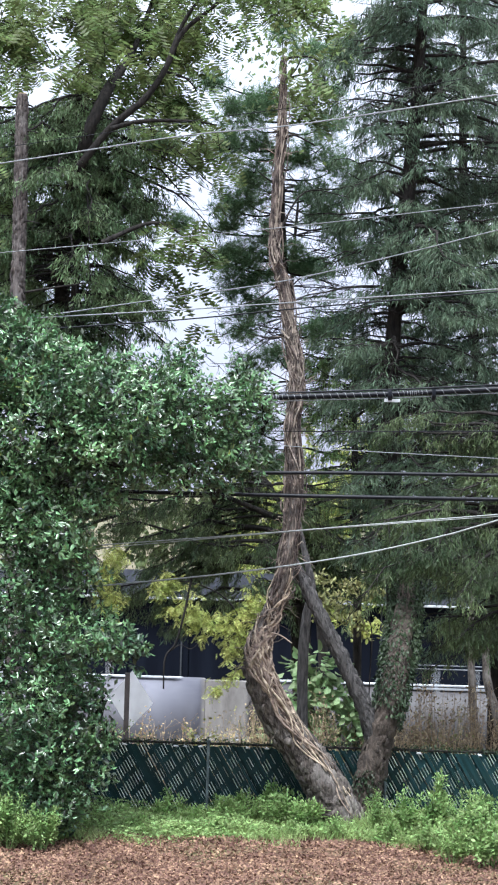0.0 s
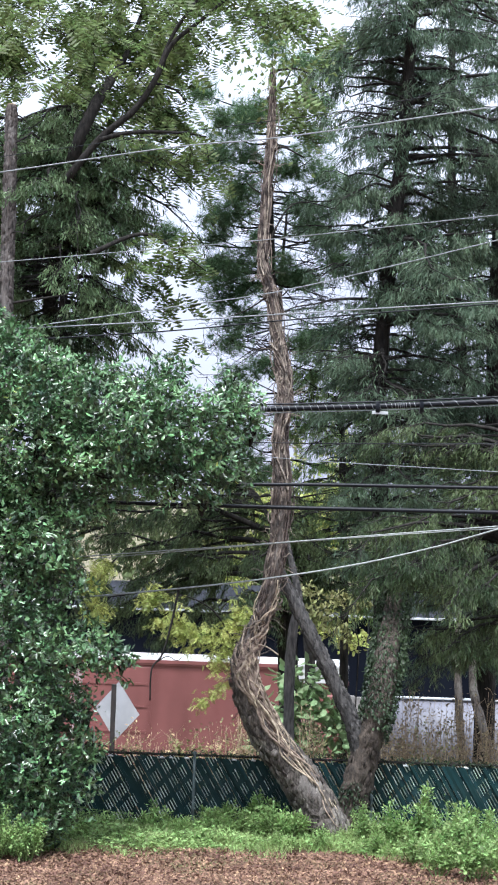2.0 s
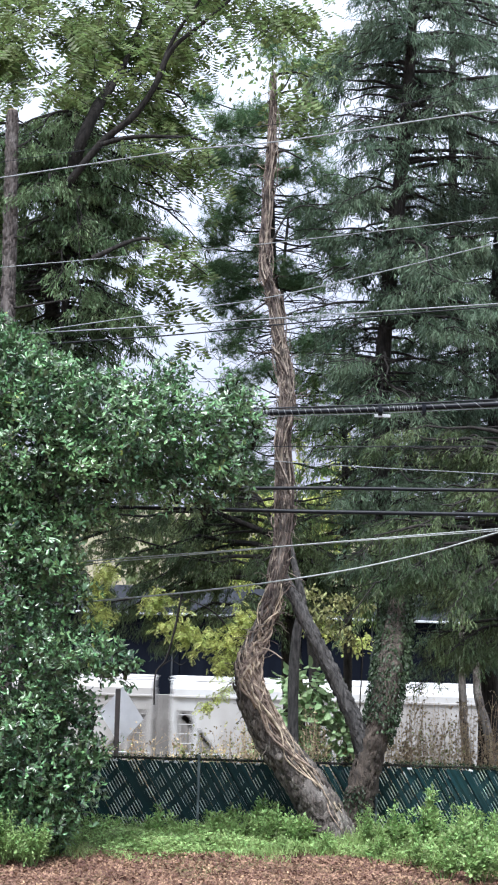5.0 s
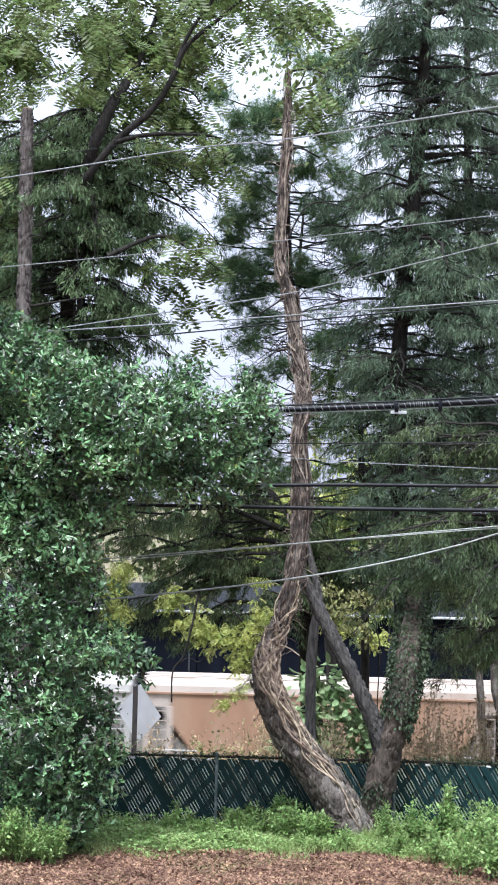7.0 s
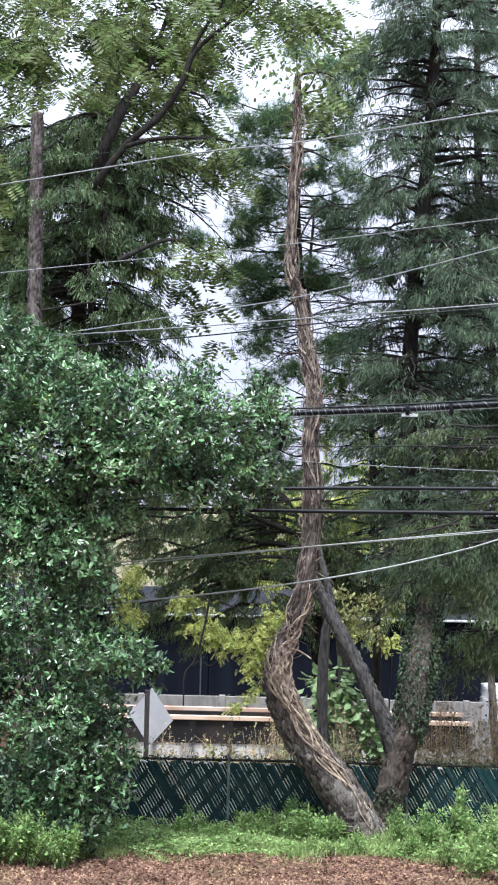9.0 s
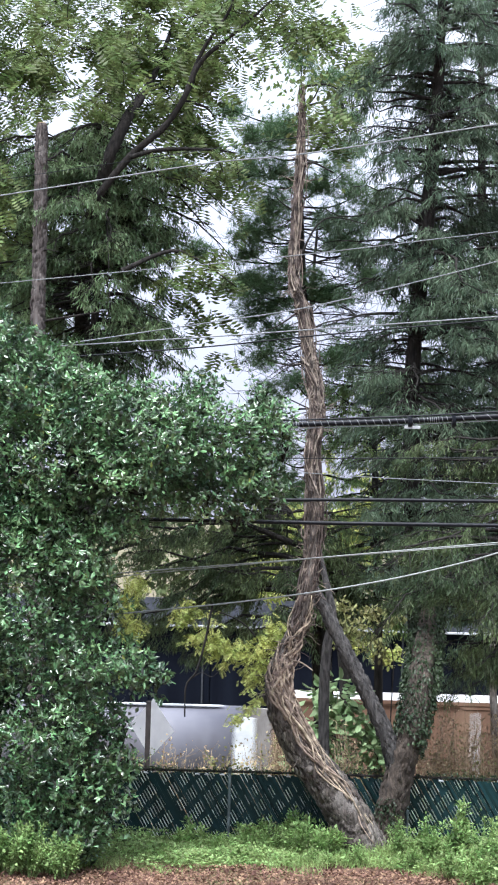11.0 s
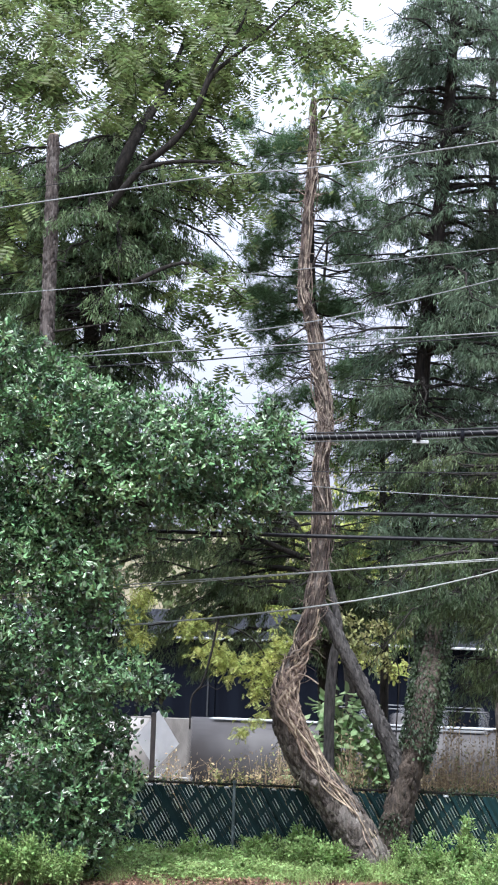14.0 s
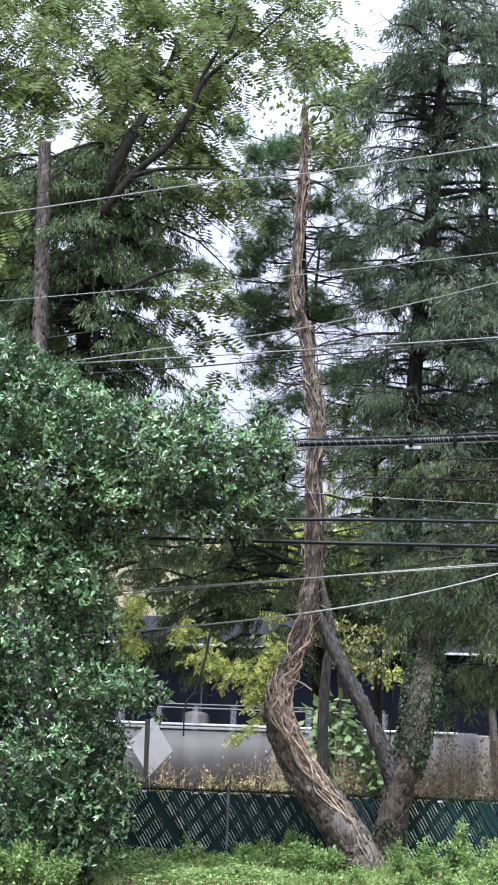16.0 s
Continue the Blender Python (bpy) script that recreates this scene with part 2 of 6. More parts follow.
PLATE = ([(0, -0.13, 0), (0.08, 0.16, 0), (1, -0.1, 0), (0.9, 0.17, 0), (0.4, -0.02, 0.2), (0.8, 0.03, 0.15)], [(0, 4, 1), (0, 2, 4), (2, 5, 4), (2, 3, 5), (3, 1, 4), (3, 4, 5)])
NEEDLE = ([(0, -0.02, 0), (0, 0.02, 0), (1, 0, -0.06)], [(0, 1, 2)])
STRAND = ([(0, 0, 0), (0.45, -0.068, 0.03), (0.45, 0.068, 0.03), (1, 0, 0)], [(0, 1, 3), (0, 3, 2)])
LANCE = ([(0, 0, 0), (0.45, -0.1, 0.03), (0.45, 0.1, 0.03), (1, 0, 0)], [(0, 1, 3), (0, 3, 2)])
BLADE = ([(0, -0.03, 0), (0, 0.03, 0), (0.55, -0.022, 0.06), (0.55, 0.022, 0.06), (1, 0, 0.22)], [(0, 1, 2), (1, 3, 2), (2, 3, 4)])


def pinnate(leaflets=5, width=0.17):
    """A long leaf of paired leaflets that hang a little."""
    v, f = [], []
    for i in range(leaflets):
        x = 0.12 + 0.8 * i / (leaflets - 1)
        ln = 0.34 * (0.65 + 0.7 * math.sin(math.pi * (0.15 + 0.75 * i / leaflets)))
        for s in (-1, 1):
            k = len(v)
            v += [(x, 0, 0), (x + 0.25 * ln - width * 0.45, s * ln * 0.55, -0.06), (x + 0.25 * ln + width * 0.45, s * ln * 0.5, -0.06), (x + 0.45 * ln, s * ln, -0.16)]
            f += [(k, k + 1, k + 3), (k, k + 3, k + 2)]
    k = len(v)
    v += [(0, -0.008, 0), (0, 0.008, 0), (1, 0, -0.05)]
    f += [(k, k + 1, k + 2)]
    return v, f


PINNATE = pinnate()


def noise3(p, scale, seed=0):
    """Cheap smooth noise in about -1..1, from a few waves."""
    rng = np.random.default_rng(1000 + seed)
    out = np.zeros(len(p))
    for _ in range(7):
        k = rng.normal(size=3) * scale
        out += np.sin(p @ k + rng.uniform(0, 6.28))
    return out / 3.2


def blob_points(blobs, count, rng, shell=0.55):
    """Points in ellipsoids (centre, radii), mostly near the outside, with the way out of each."""
    vol = np.array([b[1][0] * b[1][2] for b in blobs])
    pick = rng.choice(len(blobs), size=count, p=vol / vol.sum())
    c = np.array([b[0] for b in blobs])[pick]
    r = np.array([b[1] for b in blobs])[pick]
    d = unit(rng.normal(size=(count, 3)))
    q = shell + (1 - shell) * rng.uniform(0, 1, (count, 1)) ** 0.7
    p = c + d * r * q
    return p + 0.12 * r * np.stack([noise3(p, 3.0, s) for s in (1, 2, 3)], 1), unit(d / r)

# ---- ground: one sheet, a level verge, a bank down to the railway, flat beyond ----
RAIL_Z = -5.4


def ground_z(y):
    return np.interp(y, [-4000, 34.4, 35.5, 62, 64, 4000], [0, 0, -0.25, -5.6, -5.85, -5.85])


gx = np.concatenate([[-4000, -800, -200, -60], np.arange(-24, 24.1, 0.4), [60, 200, 800, 4000]])
gy = np.concatenate([[-3000, -300, -50, 0, 10, 18], np.arange(22, 36, 0.25), np.arange(36, 66, 1.0), [70, 80, 100, 150, 400, 1200, 4000]])
GX, GY = np.meshgrid(gx, gy, indexing="ij")
gp = np.stack([GX.ravel(), GY.ravel(), ground_z(GY.ravel())], 1)
near = (np.abs(gp[:, 0]) < 24) & (gp[:, 1] > 20) & (gp[:, 1] < 62)
gp[:, 2] += np.where(near, 0.035 * noise3(gp, 1.6, 5) + 0.02 * noise3(gp, 5.0, 6), 0)
ny = len(gy)
ii, jj = np.meshgrid(np.arange(len(gx) - 1), np.arange(ny - 1), indexing="ij")
gf = np.stack([ii * ny + jj, (ii + 1) * ny + jj, (ii + 1) * ny + jj + 1, ii * ny + jj + 1], -1).reshape(-1, 4)
gme = mesh_np("ground", gp, gf)
gme.materials.append(SOIL)
gme.materials.append(BANK)
gme.polygons.foreach_set("material_index", [1 if gp[f[0], 1] > 34 else 0 for f in gf])
ground = part("ground", gme, None, smooth=True)
tagged(ground, "bare reddish mulched soil sloping down to a railway cut", "ground", kind="structure")

# ---- railway: ballast bed and two rails ----
BALLAST = mat("ballast", (0.12, 0.115, 0.11), (0.3, 0.28, 0.26), 6.0, 0.95, bump=1.0, bump_scale=12)
RUST_STEEL = mat("rail_steel", (0.11, 0.06, 0.04), (0.24, 0.15, 0.1), 7.0, 0.6, metal=0.6)
bm = bmesh.new()
prof = [(69.0, -5.86), (70.3, -5.56), (74.9, -5.56), (76.2, -5.86)]
ends = [[bm.verts.new((x, y, z)) for y, z in prof] for x in (-300, 300)]
for k in range(3):
    bm.faces.new((ends[0][k], ends[1][k], ends[1][k + 1], ends[0][k + 1]))
tagged(part("ballast_bed", bm, BALLAST), "grey crushed-stone ballast bed under the railway track", "ballast", kind="structure")
for y in (71.88, 73.32):
    bm = bmesh.new()
    box_bm(bm, -300, 300, y - 0.07, y + 0.07, -5.56, -5.54)
    box_bm(bm, -300, 300, y - 0.01, y + 0.01, -5.54, -5.44)
    box_bm(bm, -300, 300, y - 0.035, y + 0.035, -5.44, RAIL_Z)
    tagged(part("rail", bm, RUST_STEEL), "rust-brown steel rail on a ballast bed", "rail", group="rails of the track")

# ---- grey panel wall behind the track ----
# concrete grey lowered; the shade behind the train is part of the colour
CONCRETE = mat("shaded_concrete", (0.13, 0.12, 0.115), (0.21, 0.195, 0.185), 2.5, 0.9, bump=0.4, bump_scale=20, stain=(0.09, 0.08, 0.075), stain_scale=0.7, stretch=(1, 1, 0.35), obj_random=0.1)
wall = empty("wall_trackside", (0, 78, -5.85))
tagged(wall, "low grey precast concrete panel wall beside the track", "wall", kind="structure")
bm = box(-1.48, 1.48, -0.1, 0.1, 0, 3.88, 0.015)
pme = bpy.data.meshes.new("panel")
bm.to_mesh(pme)
bm.free()
pme.materials.append(CONCRETE)
bm = box(-0.12, 0.12, -0.14, 0.16, 0, 3.92, 0.01)
qme = bpy.data.meshes.new("wall_post")
bm.to_mesh(qme)
bm.free()
qme.materials.append(CONCRETE)
for i in range(-14, 15):
    o = new("panel", pme)
    o.parent, o.location = wall, (i * 3.2, 0, 0)
    o = new("wall_post", qme)
    o.parent, o.location = wall, (i * 3.2 + 1.6, 0, 0)

# ---- dark warehouse behind the wall ----
NAVY = mat("dark_navy_cladding", (0.003, 0.004, 0.008), (0.006, 0.008, 0.014), 0.6, 0.7, bump=0.2, bump_scale=8, stretch=(3, 3, 0.3), gloss=0.05)
SEAM = mat("grey_downpipe", (0.02, 0.023, 0.03), (0.04, 0.043, 0.05), 4.0, 0.6)
ROOFING = mat("grey_roof_sheet", (0.03, 0.032, 0.042), (0.05, 0.053, 0.066), 1.2, 0.8, gloss=0.1, stretch=(4, 0.3, 1), stain=(0.04, 0.045, 0.055))
GUTTER = mat("pale_gutter", (0.4, 0.42, 0.45), (0.58, 0.6, 0.62), 3.0, 0.5, stain=(0.3, 0.31, 0.33))
shed = empty("warehouse", (-12, 90, -5.85))
tagged(shed, "long dark navy-clad warehouse with a low grey metal roof", "building")
W0, W1, EAVE = -40.0, 48.0, 6.4
for i in range(32):
    w = (W1 - W0) / 32
    part("wall_panel", box(W0 + i * w + 0.03, W0 + (i + 1) * w - 0.03, 0, 0.14, 0, EAVE), NAVY, shed)
part("back_wall", box(W0, W1, 16.0, 16.2, 0, EAVE), NAVY, shed)
part("end_wall", box(W0 - 0.2, W0, 0, 16.2, 0, EAVE), NAVY, shed)
part("end_wall", box(W1, W1 + 0.2, 0, 16.2, 0, EAVE), NAVY, shed)
part("inner_lining", box(W0, W1, 0.15, 0.2, 0, EAVE), NAVY, shed)
bm = bmesh.new()
a = [bm.verts.new(c) for c in ((W0 - 0.5, -0.5, EAVE), (W1 + 0.5, -0.5, EAVE), (W1 + 0.5, 8, EAVE + 0.9), (W0 - 0.5, 8, EAVE + 0.9), (W1 + 0.5, 16.6, EAVE), (W0 - 0.5, 16.6, EAVE))]
bm.faces.new((a[0], a[1], a[2], a[3]))
bm.faces.new((a[3], a[2], a[4], a[5]))
bmesh.ops.solidify(bm, geom=bm.faces[:], thickness=0.15)
part("roof", bm, ROOFING, shed)
part("gutter", box(W0 - 0.5, W1 + 0.5, -0.66, -0.5, EAVE - 0.05, EAVE + 0.05, 0.02), GUTTER, shed)
for k, px in enumerate((6.1, 9.15, 12.3, 15.6, 0.6, -4.0, 18.2)):
    part("downpipe", box(px - 0.035, px + 0.035, -0.1, 0.0, 0, EAVE - 0.1), SEAM, shed)

# ---- far woods behind the warehouse ----
FAR_LEAF = mat("far_foliage", (0.06, 0.085, 0.035), (0.14, 0.16, 0.062), 0.12, 0.7, island=0.4, through_leaf=0.35)
rng = np.random.default_rng(7)
cx = rng.uniform(-60, 60, 60)
blobs = [((x, rng.uniform(125, 150), rng.uniform(-3, 5.0)), (rng.uniform(3, 6), 3.5, rng.uniform(3, 5.5))) for x in cx]
bp, bo = blob_points(blobs, 26000, rng)
woods = part("far_woods", scatter("far_woods", SMALL_LEAF, bp, bo + rng.normal(size=bp.shape), rng.normal(size=bp.shape), rng.uniform(0.5, 0.9, len(bp))), FAR_LEAF)
tagged(woods, "distant yellow-green woods beyond the warehouse", "woods", kind="stuff")

# ---- chain-link fence with green slats ----
FENCE_Y, FENCE_TOP = 33.65, 1.2
fence = empty("fence", (0, FENCE_Y, 0))
tagged(fence, "chain-link fence woven with dark green slats along the verge", "fence")
bm = bmesh.new()
run, sw, z0, z1 = 0.66, 0.031, 0.03, 1.16
PITCH, SLATS = 0.058, 228
vs = [bm.verts.new(c) for c in ((-sw, -0.004, z1), (sw, -0.004, z1), (sw + run, -0.004, z0), (-sw + run, -0.004, z0), (-sw, 0.004, z1), (sw, 0.004, z1), (sw + run, 0.004, z0), (-sw + run, 0.004, z0))]
for q in ((3, 2, 1, 0), (4, 5, 6, 7), (0, 1, 5, 4), (1, 2, 6, 5), (2, 3, 7, 6), (3, 0, 4, 7)):
    bm.faces.new([vs[i] for i in q])
sme = bpy.data.meshes.new("slat")
bm.to_mesh(sme)
bm.free()
sme.materials.append(GREEN_SLAT)
rng = np.random.default_rng(3)
for i in range(SLATS):
    o = new("slat", sme)
    o.parent = fence
    o.location = (-7.2 + i * PITCH, rng.normal() * 0.002, rng.normal() * 0.012)
    o.rotation_euler = (rng.normal() * 0.02, rng.normal() * 0.0008, rng.normal() * 0.03)
# wire dashes painted pale as light through slat gaps, broken where the mesh crosses
wires = []
for i in range(SLATS):
    x = -7.2 + i * PITCH + PITCH / 2
    p0, p1 = np.array([x, -0.009, z1 + 0.02]), np.array([x + run, -0.009, z0])
    lit, shift = [], rng.normal() * 0.012 + 0.12 * math.sin(x * 1.9)
    for k in np.linspace(0, 1, 73):
        c = p0 + (p1 - p0) * k
        if k < 1 and ((c[0] - 0.8 * c[2]) / 0.33 + shift) % 1.0 < 0.72:
            lit.append(c)
        elif lit:
            if len(lit) > 2 and rng.uniform() > 0.03:
                wires.append(tube([lit[0], lit[-1]], [0.0075, 0.0075], 4))
            lit = []
tagged(part("wire_mesh", tubes_mesh("wire_mesh", wires), GAP_LIGHT_WIRE, fence), kind="stuff")
for x in (-6.37, -3.43, -0.55, 2.46, 5.5):
    v, f = tube([(x, -0.045, -0.1), (x, -0.045, FENCE_TOP + 0.03)], [0.026, 0.026], 10)
    part("fence_post", mesh_np("fence_post", v, f), POST_GREY, fence)
    v, f = tube([(x, -0.045, FENCE_TOP + 0.03), (x, -0.045, FENCE_TOP + 0.05), (x, -0.045, FENCE_TOP + 0.08)], [0.04, 0.038, 0.008], 10)
    part("post_cap", mesh_np("post_cap", v, f), POST_GREY, fence)
v, f = tube([(-7.5, 0.0, FENCE_TOP - 0.01), (0, 0.0, FENCE_TOP), (6.5, 0, FENCE_TOP - 0.01)], [0.022, 0.022], 8)
part("top_rail", mesh_np("top_rail", v, f), SHADE_DARK_BARK, fence, "dark stained top rail")
for x in (-1.97, -1.1, -0.95, -0.68, 0.12, 0.44, 3.02, 4.05):
    v, f = tube([(x - 0.04, -0.03, FENCE_TOP - 0.055), (x, -0.034, FENCE_TOP - 0.05), (x + 0.04, -0.03, FENCE_TOP - 0.062)], [0.014, 0.02, 0.012], 7)
    part("slat_cap", mesh_np("slat_cap", v, f), GUTTER, fence, "small pale plastic cap")
litter_p = np.stack([rng.uniform(-4.6, 5.2, 2600), rng.normal(size=2600) * 0.035, FENCE_TOP + 0.01 + rng.normal(size=2600) * 0.025], 1)
litter_p[:, 2] += 0.05 * np.maximum(noise3(litter_p, 5.0, 17), 0)
tagged(part("creeper", scatter("creeper", SMALL_LEAF, litter_p, rng.normal(size=(2600, 3)), rng.normal(size=(2600, 3)), rng.uniform(0.02, 0.06, 2600)), IVY, fence, "dead dark creeper leaves along the top rail"), kind="stuff")

# ---- overhead lines along the street ----


def overhead(points, radius, material, label, category="overhead wire", sag_steps=8, extra=()):
    """A hanging line carried on past both ends of the view, with a drooping or clamped fitting or two."""
    p = [np.array(q, dtype=float) for q in points]
    first, last = p[0] - p[1], p[-1] - p[-2]
    p = [p[0] + first / np.linalg.norm(first) * 9] + p + [p[-1] + last / np.linalg.norm(last) * 9]
    th = empty("overhead_wire", p[0])
    line = bezier_line(p, sag_steps) - p[0]
    part("wire", mesh_np("wire", *tube(line, [radius, radius], 7)), material, th, smooth=True)
    tagged(th, label, category, group="overhead lines along the street")
    return th, line


overhead([(-4.29, 32.6, 10.79), (-1.21, 32.2, 11.28), (0.54, 32, 11.47), (3.80, 31.6, 11.99)], 0.012, BARE_WIRE, "pale taut overhead wire above the verge")
overhead([(-4.30, 32.6, 11.05), (-1.22, 32.2, 11.51), (1.35, 32, 11.90), (3.79, 31.6, 12.35)], 0.006, RUBBER, "thin dark overhead wire among the treetops")
overhead([(-4.24, 32.6, 9.31), (-2.36, 32.4, 9.51), (0.22, 32, 9.77), (3.85, 31.6, 10.24)], 0.007, BARE_WIRE, "thin grey overhead wire among the branches")
overhead([(-3.64, 32.6, 8.26), (-1.13, 32.3, 8.67), (0.52, 32, 8.94), (2.60, 31.8, 9.47), (3.86, 31.6, 9.81)], 0.009, BARE_WIRE, "grey service wire rising towards its pole")
overhead([(-3.36, 32.6, 8.27), (-1.12, 32.3, 8.44), (0.81, 32, 8.60), (3.89, 31.6, 8.86)], 0.011, BARE_WIRE, "weathered overhead conductor with a grey sheen")
overhead([(-3.36, 32.6, 8.08), (-1.11, 32.3, 8.28), (0.81, 32, 8.50), (3.89, 31.6, 8.82)], 0.012, RUBBER, "black overhead conductor close beside another")
overhead([(-0.22, 32.3, 6.48), (1.42, 32, 6.51), (3.98, 31.8, 6.59)], 0.008, RUBBER, "thin black overhead wire before the trees")
overhead([(-0.22, 32.3, 6.29), (1.62, 32, 6.21), (3.99, 31.8, 6.15)], 0.006, BARE_WIRE, "thin pale drop wire sloping gently")
overhead([(-4.12, 32.6, 5.72), (-0.94, 32.3, 5.77), (1.44, 32, 5.84), (4.00, 31.8, 5.88)], 0.03, RUBBER, "black overhead cable with a pale sheen along its top")
overhead([(-4.11, 32.6, 5.48), (-2.32, 32.4, 5.43), (0.91, 32, 5.45), (4.01, 31.8, 5.49)], 0.034, RUBBER, "thick black overhead cable before the trees")
overhead([(-4.07, 32.6, 4.33), (-2.48, 32.4, 4.53), (0.38, 32, 4.84), (2.55, 31.8, 5.09), (4.00, 31.7, 5.25)], 0.01, PALE_SHEATH, "pale overhead service wire with small clips")
overhead([(-4.05, 32.5, 4.26), (-2.48, 32.4, 4.48), (0.38, 32, 4.83), (2.56, 31.9, 5.07), (4.00, 31.7, 5.22)], 0.008, PALE_SHEATH, "pale overhead service wire twisted with another")
overhead([(-4.04, 32.6, 3.65), (-3.48, 32.5, 3.74), (-0.51, 32, 4.13), (1.66, 31.8, 4.51), (3.27, 31.7, 4.92), (3.99, 31.6, 5.16)], 0.013, PALE_SHEATH, "pale sagging service cable with a lashed wire")
# the heavy bundle: a dark core with a lighter cable lashed round it
th, line = overhead([(-0.61, 32.4, 6.98), (0.54, 32.2, 7.05), (2.32, 32, 7.15), (3.94, 31.7, 7.26)], 0.048, RUBBER, "heavy black cable bundle lashed with a spiral wire", "cable bundle", 24)
d = unit(np.gradient(line, axis=0))
n = np.linspace(0, 1, 900)
fine = np.stack([np.interp(n, np.linspace(0, 1, len(line)), line[:, k]) for k in range(3)], 1)
ang = np.linspace(0, 2 * math.pi * 75, 900)
helix = fine + np.stack([0 * ang, np.cos(ang), np.sin(ang)], 1) * 0.05
part("lashing", mesh_np("lashing", *tube(helix, [0.0045, 0.0045], 5)), BARE_WIRE, th)
top = fine + np.array([0, -0.01, 0.07])
part("messenger", mesh_np("messenger", *tube(top[::12], [0.016, 0.016], 6)), RUBBER, th, "dark steel messenger wire")
low = fine + np.array([0, -0.01, -0.066])
part("lower_cable", mesh_np("lower_cable", *tube(low[::12], [0.008, 0.008], 6)), BARE_WIRE, th)
tagx = (2.27, 32, 7.04)
part("tag", box(tagx[0] - 0.13 - th.location[0], tagx[0] + 0.13 - th.location[0], tagx[1] - 0.06 - th.location[1], tagx[1] - 0.04 - th.location[1], tagx[2] - 0.03 - th.location[2], tagx[2] + 0.02 - th.location[2], 0.004), GUTTER, th, "white plastic cable tag")
for px in ((2.23, 32, 7.13), (2.93, 31.9, 7.17)):
    v, f = tube([(px[0] - 0.03, px[1], px[2] - 0.02), (px[0] + 0.03, px[1], px[2] - 0.02)], [0.1, 0.1], 10)
    part("clamp", mesh_np("clamp", v - np.array(th.location), f), RUBBER, th)


# ---- trees ----
def tree_thing(name, at, label, category="tree", group=""):
    return tagged(empty(name, at), label, category, group)


def wood(name, lines, material, parent, rough=0.05, sides=8, seed=0, smooth=True, label="", steps=5):
    """Limbs as (points, radii) joined into one part."""
    o = np.array(parent.location)
    ts = [tube(bezier_line(np.array(p, dtype=float) - o, steps), r, sides, rough, seed + i) for i, (p, r) in enumerate(lines)]
    return part(name, tubes_mesh(name, ts), material, parent, label, smooth)


def bark_plates(points, radii, count, size, material, parent, seed, span=(0.0, 1.0)):
    """Loose ridges and flakes of bark over a trunk."""
    rng = np.random.default_rng(seed)
    line = bezier_line(points, 10)
    r = np.interp(np.linspace(0, 1, len(line)), np.linspace(0, 1, len(radii)), radii)
    d = unit(np.gradient(line, axis=0))
    f = rng.uniform(span[0], span[1], count) * (len(line) - 1)
    ax = np.stack([np.interp(f, np.arange(len(line)), d[:, j]) for j in range(3)], 1)
    c = np.stack([np.interp(f, np.arange(len(line)), line[:, j]) for j in range(3)], 1)
    out = unit(np.cross(ax, rng.normal(size=(count, 3))))
    rr = np.interp(f, np.arange(len(line)), r)[:, None]
    across = np.cross(out, ax)
    sz = rng.uniform(0.4, 1.0, count) * size
    tagged(part("bark_flake", scatter("bark_flake", PLATE, c + out * rr * 0.985 - ax * size * 0.5 - np.array(parent.location), ax + rng.normal(size=ax.shape) * 0.08, across, sz), material, parent), kind="stuff")


def leafage(name, shape, pts, along, size, material, parent, rng, label="", flat=0.6):
    """Leaves: they face mostly up with some spread."""
    across = np.cross(along, [[0, 0, 1.0]]) + rng.normal(size=pts.shape) * (1 - flat)
    return part(name, scatter(name, shape, pts - np.array(parent.location), along, across, size), material, parent, label)


